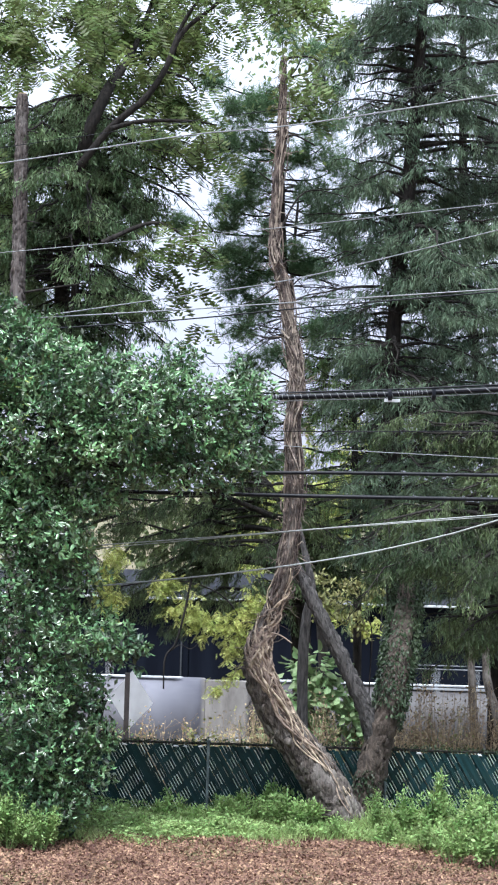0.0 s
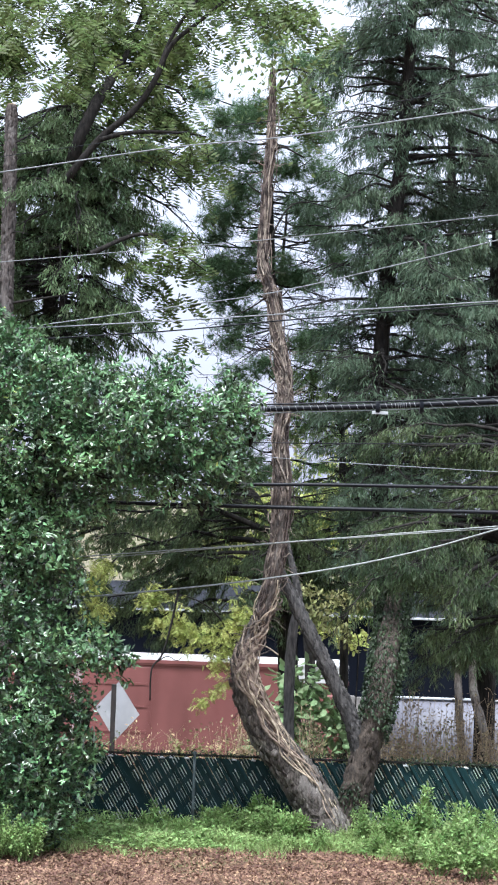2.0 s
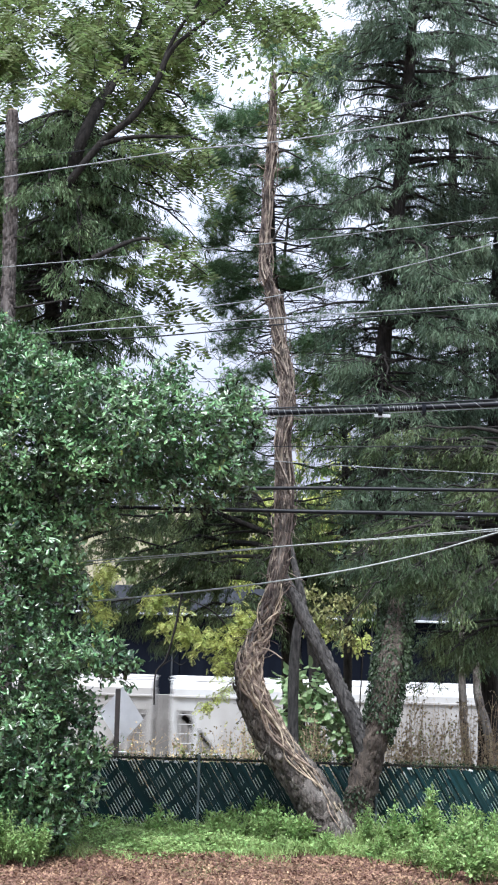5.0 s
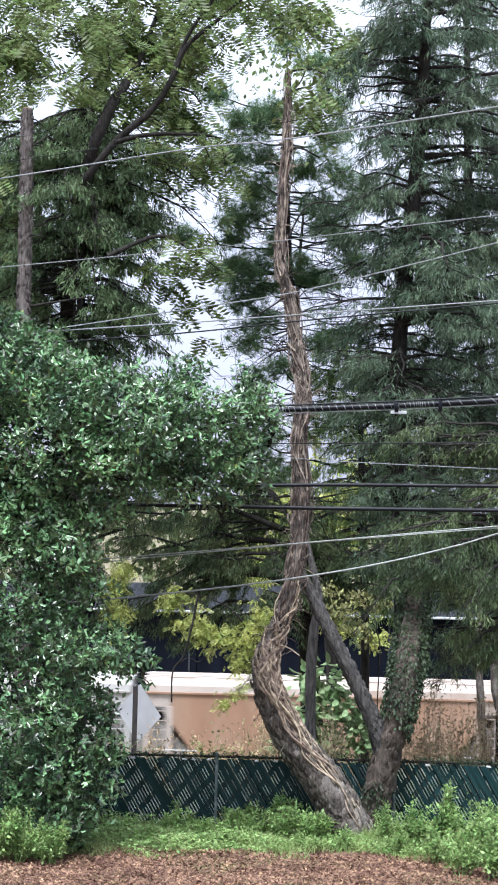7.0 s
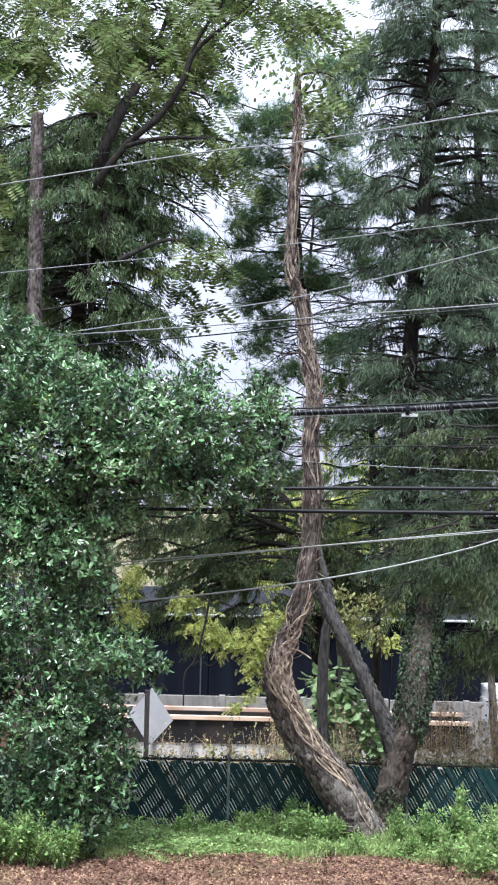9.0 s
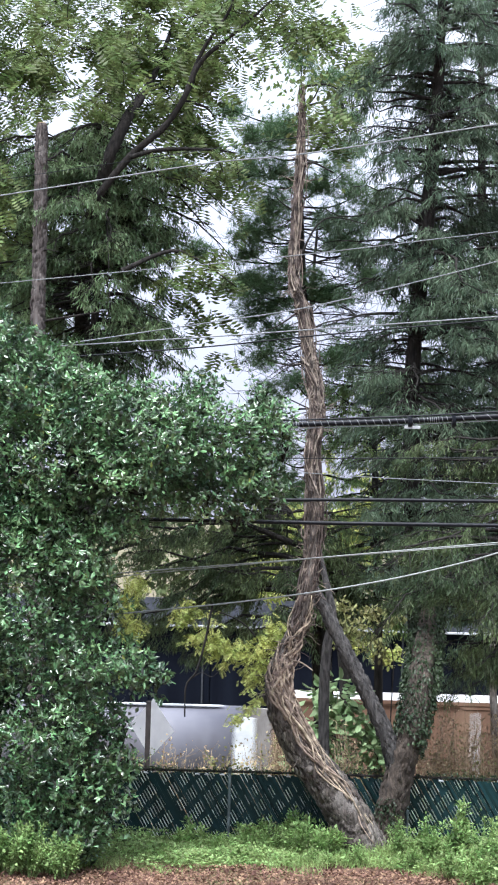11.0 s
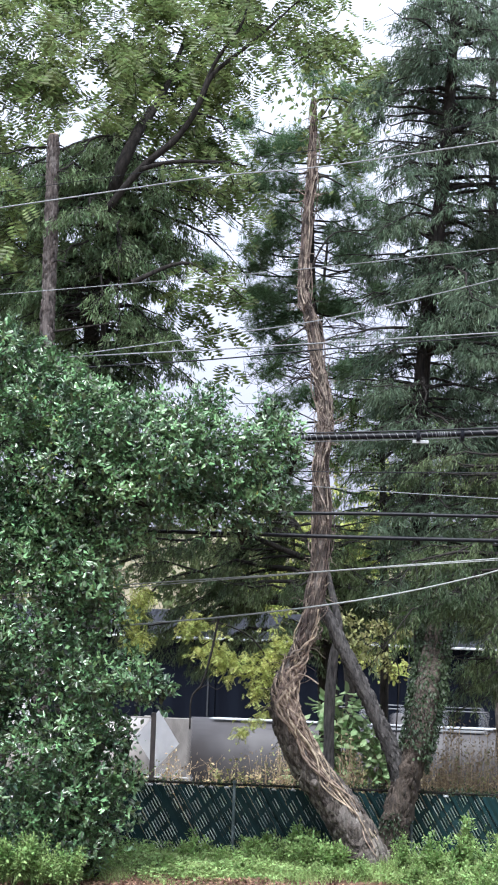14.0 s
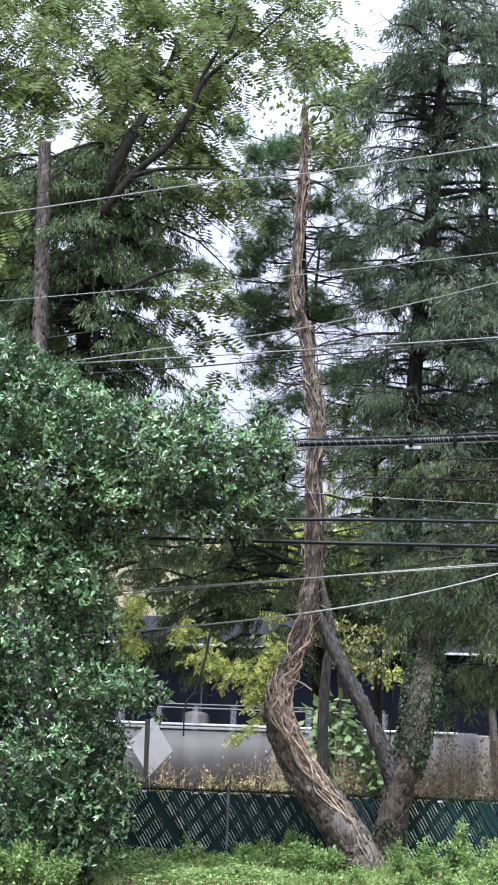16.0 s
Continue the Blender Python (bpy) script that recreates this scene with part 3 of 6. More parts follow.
def conifer(name, label, trunk, radii, zs, reach, seed, material=SPRUCE, per=4, step=0.3, sprays=52, gap=0.35, bark=SHADE_DARK_BARK, squash=1.0, strand=0.15, droop=0.32, rep=4, east=0.0, shape=STRAND, inner=0.2):
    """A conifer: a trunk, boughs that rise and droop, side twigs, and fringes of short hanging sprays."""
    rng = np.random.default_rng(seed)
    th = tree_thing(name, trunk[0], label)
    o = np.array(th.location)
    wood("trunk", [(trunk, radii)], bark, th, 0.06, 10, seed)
    line = bezier_line(trunk, 8)
    order = np.argsort(line[:, 2])
    twigs, pts, along = [], [], []
    z = zs[0]
    while z < zs[1]:
        k = (z - zs[0]) / (zs[1] - zs[0])
        for _ in range(per):
            zb = z + rng.uniform(-0.5, 0.5) * step * 2
            c = np.array([np.interp(zb, line[order, 2], line[order, j]) for j in range(3)])
            a = rng.uniform(0, 2 * math.pi)
            ln = np.interp(k, np.linspace(0, 1, len(reach)), reach) * rng.uniform(0.45, 1.25) * (1 + 0.25 * math.sin(3 * a + z * 1.7)) * (1 + east * math.cos(a))
            d = np.array([math.cos(a), math.sin(a) * squash, 0])
            side = np.cross(d, [0, 0, 1.0])
            s = np.linspace(0, 1, 7)[:, None]
            bough = c + d * ln * s + np.array([0, 0, 1.0]) * ln * (rng.uniform(0.05, 0.5) * s - droop * rng.uniform(0.7, 2.0) * s ** 2 + 0.1 * s ** 4) + rng.normal(size=(7, 3)) * 0.035 * ln * s
            part("bough", mesh_np("bough", *tube(bough - o, [0.03 * ln / 2 + 0.008, 0.005], 5)), bark, th, smooth=True)
            if rng.uniform() < 0.08:
                continue
            for _ in range(int(8 * ln)):
                q = rng.uniform(inner, 1.0) ** 0.8
                b = np.array([np.interp(q, s[:, 0], bough[:, j]) for j in range(3)])
                lat = rng.choice([-1, 1]) * rng.uniform(0.15, 0.4) * ln * (1.15 - q * 0.7)
                e = b + side * lat + d * abs(lat) * 0.5 + np.array([0, 0, -abs(lat) * rng.uniform(0.1, 0.7)])
                twigs.append(tube([b - o, e - o], [0.008, 0.003], 3, capped=False))
                m = max(2, int(sprays * abs(lat) / 1.1))
                u = rng.uniform(0.05, 1.0, (m, 1))
                pts.append(b + (e - b) * u + rng.normal(size=(m, 3)) * 0.035)
                along.append((e - b) / (abs(lat) + 0.01) * 0.5 + np.stack([rng.normal(size=m) * 0.3, rng.normal(size=m) * 0.3, -rng.uniform(0.4, 1.7, m)], 1))
        z += step * rng.uniform(0.6, 1.4)
    tagged(part("twig_spray", tubes_mesh("twig_spray", twigs), bark, th), kind="stuff")
    pts, along = np.concatenate(pts), np.concatenate(along)
    keep = noise3(pts, 1.3, seed) + 0.5 * noise3(pts, 4.0, seed + 1) + rng.normal(size=len(pts)) * 0.25 > -1.0 + gap
    pts, along = pts[keep], along[keep]
    u = np.repeat(unit(along), rep, 0)
    p2 = np.repeat(pts, rep, 0) + u * rng.uniform(-0.04, 0.14, (len(u), 1)) + rng.normal(size=u.shape) * 0.022
    a2 = u + rng.normal(size=u.shape) * 0.32
    tagged(part("needles", scatter("needles", shape, p2 - o, a2, rng.normal(size=a2.shape), rng.uniform(0.35, 1.0, len(p2)) * strand), material, th), kind="stuff")
    return th


# vine-wrapped dying tree: it leans left, kinks, and rises nearly straight
snake = [(1.72, 33, -0.00), (1.51, 33, 0.48), (1.12, 33, 1.07), (0.63, 33, 1.71), (0.30, 32.9, 2.37), (0.22, 32.9, 2.88), (0.41, 33, 3.40), (0.60, 33, 3.97), (0.73, 33, 4.77), (0.74, 33, 5.71), (0.70, 33, 6.56), (0.75, 33, 7.22), (0.71, 33, 7.69), (0.60, 33, 8.26), (0.45, 33, 9.01), (0.30, 33, 9.58), (0.32, 33, 10.62), (0.36, 33, 11.48), (0.35, 33, 12.24), (0.35, 33, 12.81)]
girth = [0.39, 0.335, 0.3, 0.265, 0.23, 0.165, 0.125, 0.11, 0.104, 0.098, 0.092, 0.086, 0.08, 0.07, 0.06, 0.054, 0.048, 0.043, 0.037, 0.025]
vine_tree = tree_thing("vine_covered_tree", snake[0], "tall crooked dying tree wrapped in thick brown dead vines")
wood("trunk", [(snake, girth)], BARK, vine_tree, 0.09, 20, 4, steps=10)
bark_plates(snake, girth, 1700, 0.24, BARK, vine_tree, 7, (0.0, 0.36))
bark_plates(snake, girth, 1500, 0.13, OLD_VINE, vine_tree, 8, (0.28, 0.97))
rng = np.random.default_rng(12)
core = bezier_line(snake, 12)
last = len(snake) - 1
core_r = np.interp(np.linspace(0, 1, len(core)), np.linspace(0, 1, len(girth)), girth)
kink = len(core) * 5.2 / (len(snake) - 1)
pale, aged = [], []
for k in range(300):
    if k < 56:
        # down from the kink, gathered on the upper side of the leaning foot
        i0 = kink + rng.uniform(-0.6, 0.7) * len(core) / last
        i1 = (rng.uniform(1.7, 3.4) if rng.uniform() < 0.8 else rng.uniform(0.5, 1.8)) * len(core) / last
        a0 = rng.uniform(-0.98, -0.2) * math.pi
        turn = rng.uniform(-0.33, 0.05) * math.pi - a0
        loose, rad = rng.uniform(0.01, 0.05), rng.uniform(0.011, 0.025)
    elif k < 92:
        i0, i1 = kink + rng.uniform(-0.8, 0.2) * len(core) / last, kink + rng.uniform(0.3, 2.2) * len(core) / last
        a0, turn = rng.uniform(-1.0, 0.1) * math.pi, rng.uniform(-2.2, 2.2)
        loose, rad = rng.uniform(0.01, 0.05), rng.uniform(0.01, 0.022)
    else:
        i0 = (rng.uniform(0.3, 0.88) if k < 200 else rng.uniform(0.28, 0.55) if k < 250 else rng.uniform(0.5, 0.9)) * len(core)
        i1 = min(len(core) - 1, i0 + rng.uniform(0.05, 0.26) * len(core))
        a0, turn = rng.uniform(0, 2 * math.pi), rng.uniform(-4.0, 4.0)
        loose, rad = (rng.uniform(0.004, 0.035) + 0.08 * (rng.uniform() < 0.25)) * (1.2 - i0 / len(core)), rng.uniform(0.006, 0.019) * (1.25 - 0.7 * i0 / len(core))
    m = max(12, int(abs(i1 - i0)))
    idx = np.linspace(i0, i1, m)
    c = np.stack([np.interp(idx, np.arange(len(core)), core[:, j]) for j in range(3)], 1)
    r = np.interp(idx, np.arange(len(core)), core_r)
    w = np.linspace(0, 1, m)
    ang = a0 + turn * w ** (0.55 if k < 56 else 1.0) + 0.35 * np.sin(w * rng.uniform(4, 14) + rng.uniform(0, 6))
    off = r * rng.uniform(1.0, 1.12) + 0.008 + loose * np.abs(np.sin(w * rng.uniform(2, 9) + rng.uniform(0, 3)))
    wave = np.stack([np.sin(w * rng.uniform(6, 20) + rng.uniform(0, 6)) for _ in range(3)], 1)
    p = c + np.stack([np.cos(ang) * off, np.sin(ang) * off, 0 * ang], 1) + rng.normal(size=(m, 3)) * 0.004 + (0.018 + 0.4 * loose) * wave
    (pale if k < 92 else aged).append(tube(p - np.array(vine_tree.location), [rad, rad * 0.9, rad * 0.5], 6, 0.08, k))
part("dead_vine", tubes_mesh("dead_vine", pale), VINE, vine_tree, "bundle of pale brown dead vine stems", True)
part("dead_vine", tubes_mesh("dead_vine", aged), OLD_VINE, vine_tree, "darker vine stems hugging the upper trunk", True)
# loose tendrils that stand off the trunk
tend = []
for k in range(330):
    i = int(rng.uniform(0.12, 0.97) * len(core))
    a = rng.uniform(0, 2 * math.pi)
    d = np.array([math.cos(a), math.sin(a) * 0.7, rng.uniform(-0.4, 0.9)])
    ln = rng.uniform(0.06, 0.4)
    s = np.linspace(0, 1, 6)[:, None]
    p = core[i] + d * (core_r[i] * 0.8) + d * ln * s + np.array([0, 0, -0.35]) * ln * s ** 2 + rng.normal(size=(6, 3)) * 0.02
    tend.append(tube(p - np.array(vine_tree.location), [0.009, 0.003], 4))
tagged(part("tendril", tubes_mesh("tendril", tend), OLD_VINE, vine_tree), kind="stuff")
wood("stub", [([(0.42, 32.85, 3.17), (0.60, 32.75, 3.13), (0.78, 32.65, 3.02)], [0.017, 0.009])], VINE, vine_tree, 0.05, 6)
wood("stub", [([(0.84, 32.8, 1.34), (0.75, 32.6, 1.42)], [0.075, 0.06])], BARK, vine_tree, 0.05, 9, label="sawn-off limb stub")
twigs = [([(0.37, 33, 11.38), (0.56, 32.9, 11.47), (0.92, 32.8, 11.29)], [0.03, 0.012]), ([(0.33, 33, 12.76), (0.71, 33, 12.82), (0.95, 33, 12.75)], [0.025, 0.01]),
         ([(0.38, 33, 10.62), (0.11, 33, 10.76), (-0.04, 33, 10.89)], [0.02, 0.006]), ([(0.33, 33, 9.77), (0.78, 33.1, 10.55), (1.55, 33.2, 10.50)], [0.022, 0.006]),
         ([(0.45, 33, 9.01), (0.03, 33, 8.71), (-0.39, 33, 8.56)], [0.02, 0.005]), ([(0.62, 33, 8.16), (0.29, 33, 8.06), (-0.09, 33, 8.14)], [0.02, 0.005])]
for tw in twigs:
    wood("bare_branch", [tw], SHADE_DARK_BARK, vine_tree, 0.04, 6)
tp = np.array([(0.37, 33, 13.05), (0.14, 33, 12.85), (0.67, 33, 12.63), (0.51, 33, 13.20)])
c = tp[rng.integers(0, 4, 520)] + rng.normal(size=(520, 3)) * np.array([0.4, 0.3, 0.5])
leaf_tuft = leafage("leaf_tuft", LEAF, c, rng.normal(size=c.shape) - np.array([0, 0, 0.6]), rng.uniform(0.07, 0.14, 520), WALNUT, vine_tree, rng)
tagged(leaf_tuft, kind="stuff")

# ivy-clad leaning tree beside it, with a grey limb that leans across
ivy_tree = tree_thing("ivy_covered_tree", (1.98, 33.3, 0.16), "leaning tree with a dark ivy-clad trunk and grey limb")
lean = [(2.02, 33.3, 0.11), (2.12, 33.3, 0.54), (2.29, 33.3, 1.30), (2.48, 33.35, 2.01), (2.63, 33.8, 2.71), (2.78, 34.7, 3.34), (2.92, 35.8, 3.98), (3.1, 37.0, 4.66)]
wood("trunk", [(lean, [0.3, 0.235, 0.215, 0.21, 0.2, 0.18, 0.13, 0.06])], IVY_BARK, ivy_tree, 0.1, 14, 5, steps=9)
# limb and second stem get the bark with shade in its colour
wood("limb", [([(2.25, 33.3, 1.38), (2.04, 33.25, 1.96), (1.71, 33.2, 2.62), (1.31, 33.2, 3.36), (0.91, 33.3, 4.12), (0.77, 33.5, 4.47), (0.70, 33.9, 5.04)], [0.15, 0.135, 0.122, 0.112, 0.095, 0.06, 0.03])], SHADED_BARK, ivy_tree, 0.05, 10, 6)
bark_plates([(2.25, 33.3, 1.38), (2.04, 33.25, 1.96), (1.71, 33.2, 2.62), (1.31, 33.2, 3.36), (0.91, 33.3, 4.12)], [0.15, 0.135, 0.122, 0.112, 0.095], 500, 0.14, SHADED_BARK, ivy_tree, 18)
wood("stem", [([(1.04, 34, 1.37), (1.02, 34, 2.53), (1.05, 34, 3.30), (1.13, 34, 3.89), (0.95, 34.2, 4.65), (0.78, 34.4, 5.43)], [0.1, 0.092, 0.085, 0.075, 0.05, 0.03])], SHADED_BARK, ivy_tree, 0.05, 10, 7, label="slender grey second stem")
bark_plates(lean, [0.3, 0.235, 0.215, 0.21, 0.2, 0.18, 0.13, 0.06], 800, 0.2, IVY_BARK, ivy_tree, 17, (0.0, 0.6))
lc = bezier_line(lean, 14)
n_ivy = 9000
i = (len(lc) * rng.uniform(0.08, 1.0, n_ivy) ** 0.8).astype(int).clip(0, len(lc) - 1)
a = rng.uniform(0, 2 * math.pi, n_ivy)
rr = np.interp(i / len(lc), np.linspace(0, 1, 8), [0.3, 0.235, 0.215, 0.21, 0.2, 0.18, 0.13, 0.06]) + rng.uniform(0.0, 0.06, n_ivy) + 0.16 * np.maximum(0, -np.sin(a)) * np.clip(i / len(lc) * 4 - 1.4, 0, 1) + 0.14 * rng.uniform(0, 1, n_ivy) * (i / len(lc))
p = lc[i] + np.stack([np.cos(a) * rr, np.sin(a) * rr, rng.normal(size=n_ivy) * 0.06], 1)
keep = noise3(p, 4.0, 44) > np.interp(i / len(lc), [0.12, 0.3, 0.42, 0.55, 0.7], [0.85, 0.4, -0.05, -0.6, -1.4])
p, a = p[keep], a[keep]
leafage("ivy", LEAF, p, np.stack([np.cos(a) * 0.4, np.sin(a) * 0.4, -0.9 + 0 * a], 1) + rng.normal(size=p.shape) * 0.4, rng.uniform(0.035, 0.085, len(p)), IVY, ivy_tree, rng)

# the big dark conifer
conifer("spruce", "tall dark drooping spruce with bare lower limbs", [(2.56, 38, -0.58), (2.79, 38, 1.80), (2.87, 38, 3.53), (2.72, 38, 6.35), (2.68, 38, 8.52), (2.85, 38, 10.93), (2.98, 38, 12.68), (3.06, 38, 14.88), (3.04, 38, 16.86)],
        [0.2, 0.18, 0.17, 0.16, 0.15, 0.15, 0.13, 0.09, 0.05], (4.4, 16.8), [1.3, 1.8, 2.0, 1.9, 1.9, 2.0, 1.8], 21, per=6, step=0.25, gap=0.38, squash=1.0, east=0.24, rep=3, strand=0.18, inner=0.1)
conifer("spruce", "dark drooping spruce standing behind the fence", [(5.19, 40, -0.71), (5.14, 40, 5.32), (5.15, 40, 11.05), (5.17, 40, 16.36)],
        [0.22, 0.2, 0.15, 0.05], (2.7, 16.0), [1.6, 1.8, 1.8, 1.6, 1.4], 23, per=5, step=0.26, gap=0.4, squash=1.0, rep=3, strand=0.17)
conifer("drooping_tree", "tree hung with drooping green leaf strands behind the bush", [(-3.5, 38, -0.66), (-3.5, 38, 5.08), (-3.48, 38, 8.77), (-3.42, 38, 11.61), (-3.35, 38, 13.03)],
        [0.14, 0.12, 0.09, 0.05, 0.02], (7.4, 13.1), [1.3, 1.5, 1.8, 2.1, 1.75], 25, per=8, step=0.2, gap=0.56, squash=0.8, droop=0.46, east=-0.12, strand=0.15, rep=4, material=DROOPING, shape=LANCE, inner=0.03)
conifer("drooping_tree", "tree hung with drooping leaf strands behind the bare trunk", [(-5.55, 41, -1.0), (-5.5, 41, 5.0), (-5.45, 41, 9.0), (-5.4, 41, 12.6)],
        [0.14, 0.12, 0.09, 0.03], (7.5, 12.6), [1.5, 1.6, 1.5, 1.1], 34, per=6, step=0.24, gap=0.5, squash=0.8, droop=0.46, strand=0.17, rep=4, material=DROOPING, shape=LANCE, inner=0.03)
conifer("hemlock", "spreading dark evergreen with low hanging boughs", [(1.35, 41, -0.64), (1.29, 41, 1.68), (1.10, 41, 3.55), (0.85, 41, 4.82), (0.45, 41, 5.63)],
        [0.1, 0.09, 0.08, 0.06, 0.03], (3.3, 6.0), [2.3, 3.0, 2.6, 1.8], 27, per=6, step=0.2, gap=0.68, squash=0.5, east=-0.45, material=CURTAIN)
conifer("hemlock", "yellowing evergreen with drooping boughs beside the fence", [(2.52, 43, -0.91), (2.43, 43, 2.76), (2.27, 43, 6.43), (2.14, 43, 9.38)],
        [0.1, 0.09, 0.07, 0.03], (3.4, 9.4), [1.1, 1.5, 1.5, 1.6, 0.9], 28, per=6, step=0.25, gap=0.4, squash=0.6, rep=3, strand=0.17, material=BROAD, bark=SHADE_DARK_BARK)
conifer("spruce", "tall shaded spruce at the back of the verge", [(6.9, 47, -1.68), (6.6, 47, 2.5), (5.9, 47, 6.0), (5.0, 47, 11.0), (4.7, 47, 19.03)],
        [0.16, 0.15, 0.14, 0.12, 0.05], (3.0, 17.0), [2.2, 2.3, 2.0, 1.7, 1.3], 30, per=5, step=0.3, gap=0.42, rep=2, strand=0.22, squash=0.7)
conifer("hemlock", "shaded evergreen between the bush and the warehouse", [(-3.9, 45, -1.37), (-3.9, 45, 2.46), (-3.85, 45, 4.38), (-3.8, 45, 6.31)],
        [0.1, 0.09, 0.06, 0.03], (3.6, 7.0), [1.8, 2.1, 1.8, 1.2], 29, per=5, step=0.24, gap=0.5, squash=0.6, material=CURTAIN, east=0.35)
conifer("hemlock", "dark hemlock whose lower boughs hang like a curtain", [(5.15, 35.4, -0.5), (5.1, 35.4, 2.5), (4.95, 35.4, 5.0), (4.9, 35.4, 7.4)],
        [0.09, 0.08, 0.06, 0.02], (3.2, 7.2), [2.6, 2.6, 2.1, 1.3], 32, per=7, step=0.22, gap=0.42, squash=0.6, droop=0.36, east=-0.14, rep=3, material=CURTAIN)

# the middle pine: tufted pads on thin dark branches
rng = np.random.default_rng(31)
pine = tree_thing("pine", (1.33, 42, -1.15), "slender pine with bright green tufted needle pads")
ptrunk = [(1.33, 42, -1.15), (1.00, 42, 3.97), (0.91, 42, 7.57), (0.64, 42, 9.97), (0.49, 42, 12.38), (0.51, 42, 14.32)]
wood("trunk", [(ptrunk, [0.13, 0.11, 0.09, 0.07, 0.05, 0.025])], SHADE_DARK_BARK, pine, 0.05, 8, 8)
pads = [((-0.44, 41.6, 13.31), 0.55, 0.3), ((0.09, 41.7, 13.76), 0.5, 0.28), ((-0.66, 41.6, 12.70), 0.45, 0.3), ((-0.10, 41.5, 12.22), 0.45, 0.25), ((1.19, 41.6, 12.70), 0.55, 0.35),
        ((1.69, 41.8, 12.39), 0.4, 0.3), ((1.37, 42, 13.32), 0.4, 0.25), ((-0.32, 41.6, 11.63), 0.5, 0.25), ((-0.67, 42, 11.14), 0.3, 0.2), ((-0.47, 41.8, 10.40), 0.55, 0.35),
        ((0.08, 42, 10.07), 0.35, 0.25), ((1.23, 42, 11.92), 0.45, 0.25), ((1.64, 42.4, 15.05), 0.5, 0.22), ((0.90, 42, 14.94), 0.35, 0.2), ((1.43, 42.2, 11.47), 0.4, 0.2),
        ((0.40, 42, 15.29), 0.3, 0.2), ((2.19, 42, 12.07), 0.4, 0.2), ((0.07, 42, 6.82), 0.5, 0.4), ((0.33, 42, 6.11), 0.5, 0.35), ((-0.6, 42, 11.5), 0.4, 0.25), ((-0.55, 41.8, 10.28), 0.45, 0.3), ((0.12, 42, 10.65), 0.4, 0.25),
        ((1.28, 42, 10.27), 0.35, 0.2), ((1.95, 42, 10.72), 0.35, 0.2), ((-0.4, 42, 9.75), 0.4, 0.22), ((-0.27, 42, 8.95), 0.45, 0.3), ((0.1, 42, 9.4), 0.35, 0.2), ((1.33, 42, 8.98), 0.4, 0.2), ((0.51, 42, 8.4), 0.4, 0.2), ((-0.15, 42, 8.1), 0.35, 0.25)]
for _ in range(16):
    q = rng.uniform(0, 1)
    pads.append(((rng.normal() * 0.75 - 0.1 + 0.5 * (q < 0.3), 42 + rng.normal() * 0.5, 10.2 + 4.0 * q), rng.uniform(0.2, 0.42), rng.uniform(0.12, 0.22)))
lines, tufts = [], []
tl = bezier_line(ptrunk, 10)
for c, rx, rz in pads:
    c = np.array(c)
    j = np.argmin(np.abs(tl[:, 2] - (c[2] - 0.15)))
    mid = (tl[j] + c) / 2 + np.array([0, 0, -0.12])
    lines.append(([tl[j], mid, c], [0.028, 0.018, 0.008]))
    rx, rz = rx * 1.35, rz * 1.45
    m = int(105 * rx / 0.5)
    d = unit(rng.normal(size=(m, 3))) * rng.uniform(0.3, 1, (m, 1)) * np.array([rx, rx * 0.8, rz])
    tufts.append(c + d)
    for q in d[:6]:
        lines.append(([c, c + q * 0.6 + np.array([0, 0, -0.03]), c + q], [0.009, 0.006, 0.003]))
tagged(wood("branch_spray", lines, SHADE_DARK_BARK, pine, 0.03, 5), kind="stuff")
tufts = np.concatenate(tufts)
rep = 22
p = np.repeat(tufts, rep, 0) + rng.normal(size=(len(tufts) * rep, 3)) * 0.012
a = rng.normal(size=p.shape) + np.array([0, 0, 0.35])
part("needles", scatter("needles", ([(0, -0.03, 0), (0, 0.03, 0), (1, 0, 0)], [(0, 1, 2)]), p - np.array(pine.location), a, rng.normal(size=a.shape), rng.uniform(0.1, 0.21, len(p))), PINE, pine)

# bare fine twigs of a dead conifer behind the pine
rng = np.random.default_rng(33)
deadtree = tree_thing("dead_conifer", (1.71, 44, -1.46), "bare dead conifer with fine lichen-grey twigs")
dt = [(1.71, 44, -1.46), (1.13, 44, 5.16), (0.81, 44, 9.43), (0.91, 44, 12.34)]
lines = [(dt, [0.1, 0.08, 0.06, 0.02])]
dl = bezier_line(dt, 10)
for k in range(110):
    z = rng.uniform(6.8, 12.4)
    j = np.argmin(np.abs(dl[:, 2] - z))
    s = rng.choice([-1, 1])
    e = dl[j] + np.array([s * rng.uniform(0.4, 1.9), rng.uniform(-0.6, 0.6), rng.uniform(-0.7, 0.5)])
    mid = (dl[j] + e) / 2 + np.array([0, 0, rng.uniform(0, 0.2)])
    lines.append(([dl[j], mid, e], [0.018, 0.012, 0.004]))
    for _ in range(10):
        u = rng.uniform(0.3, 1)
        b = dl[j] * (1 - u) + e * u
        lines.append(([b, b + rng.normal(size=3) * 0.14, b + rng.normal(size=3) * np.array([0.34, 0.2, 0.26])], [0.008, 0.006, 0.003]))
wood("trunk", lines[:1], SHADE_DARK_BARK, deadtree, 0.05, 8)
tagged(wood("twig_spray", lines[1:], SHADE_DARK_BARK, deadtree, 0.0, 3, steps=2), kind="stuff")

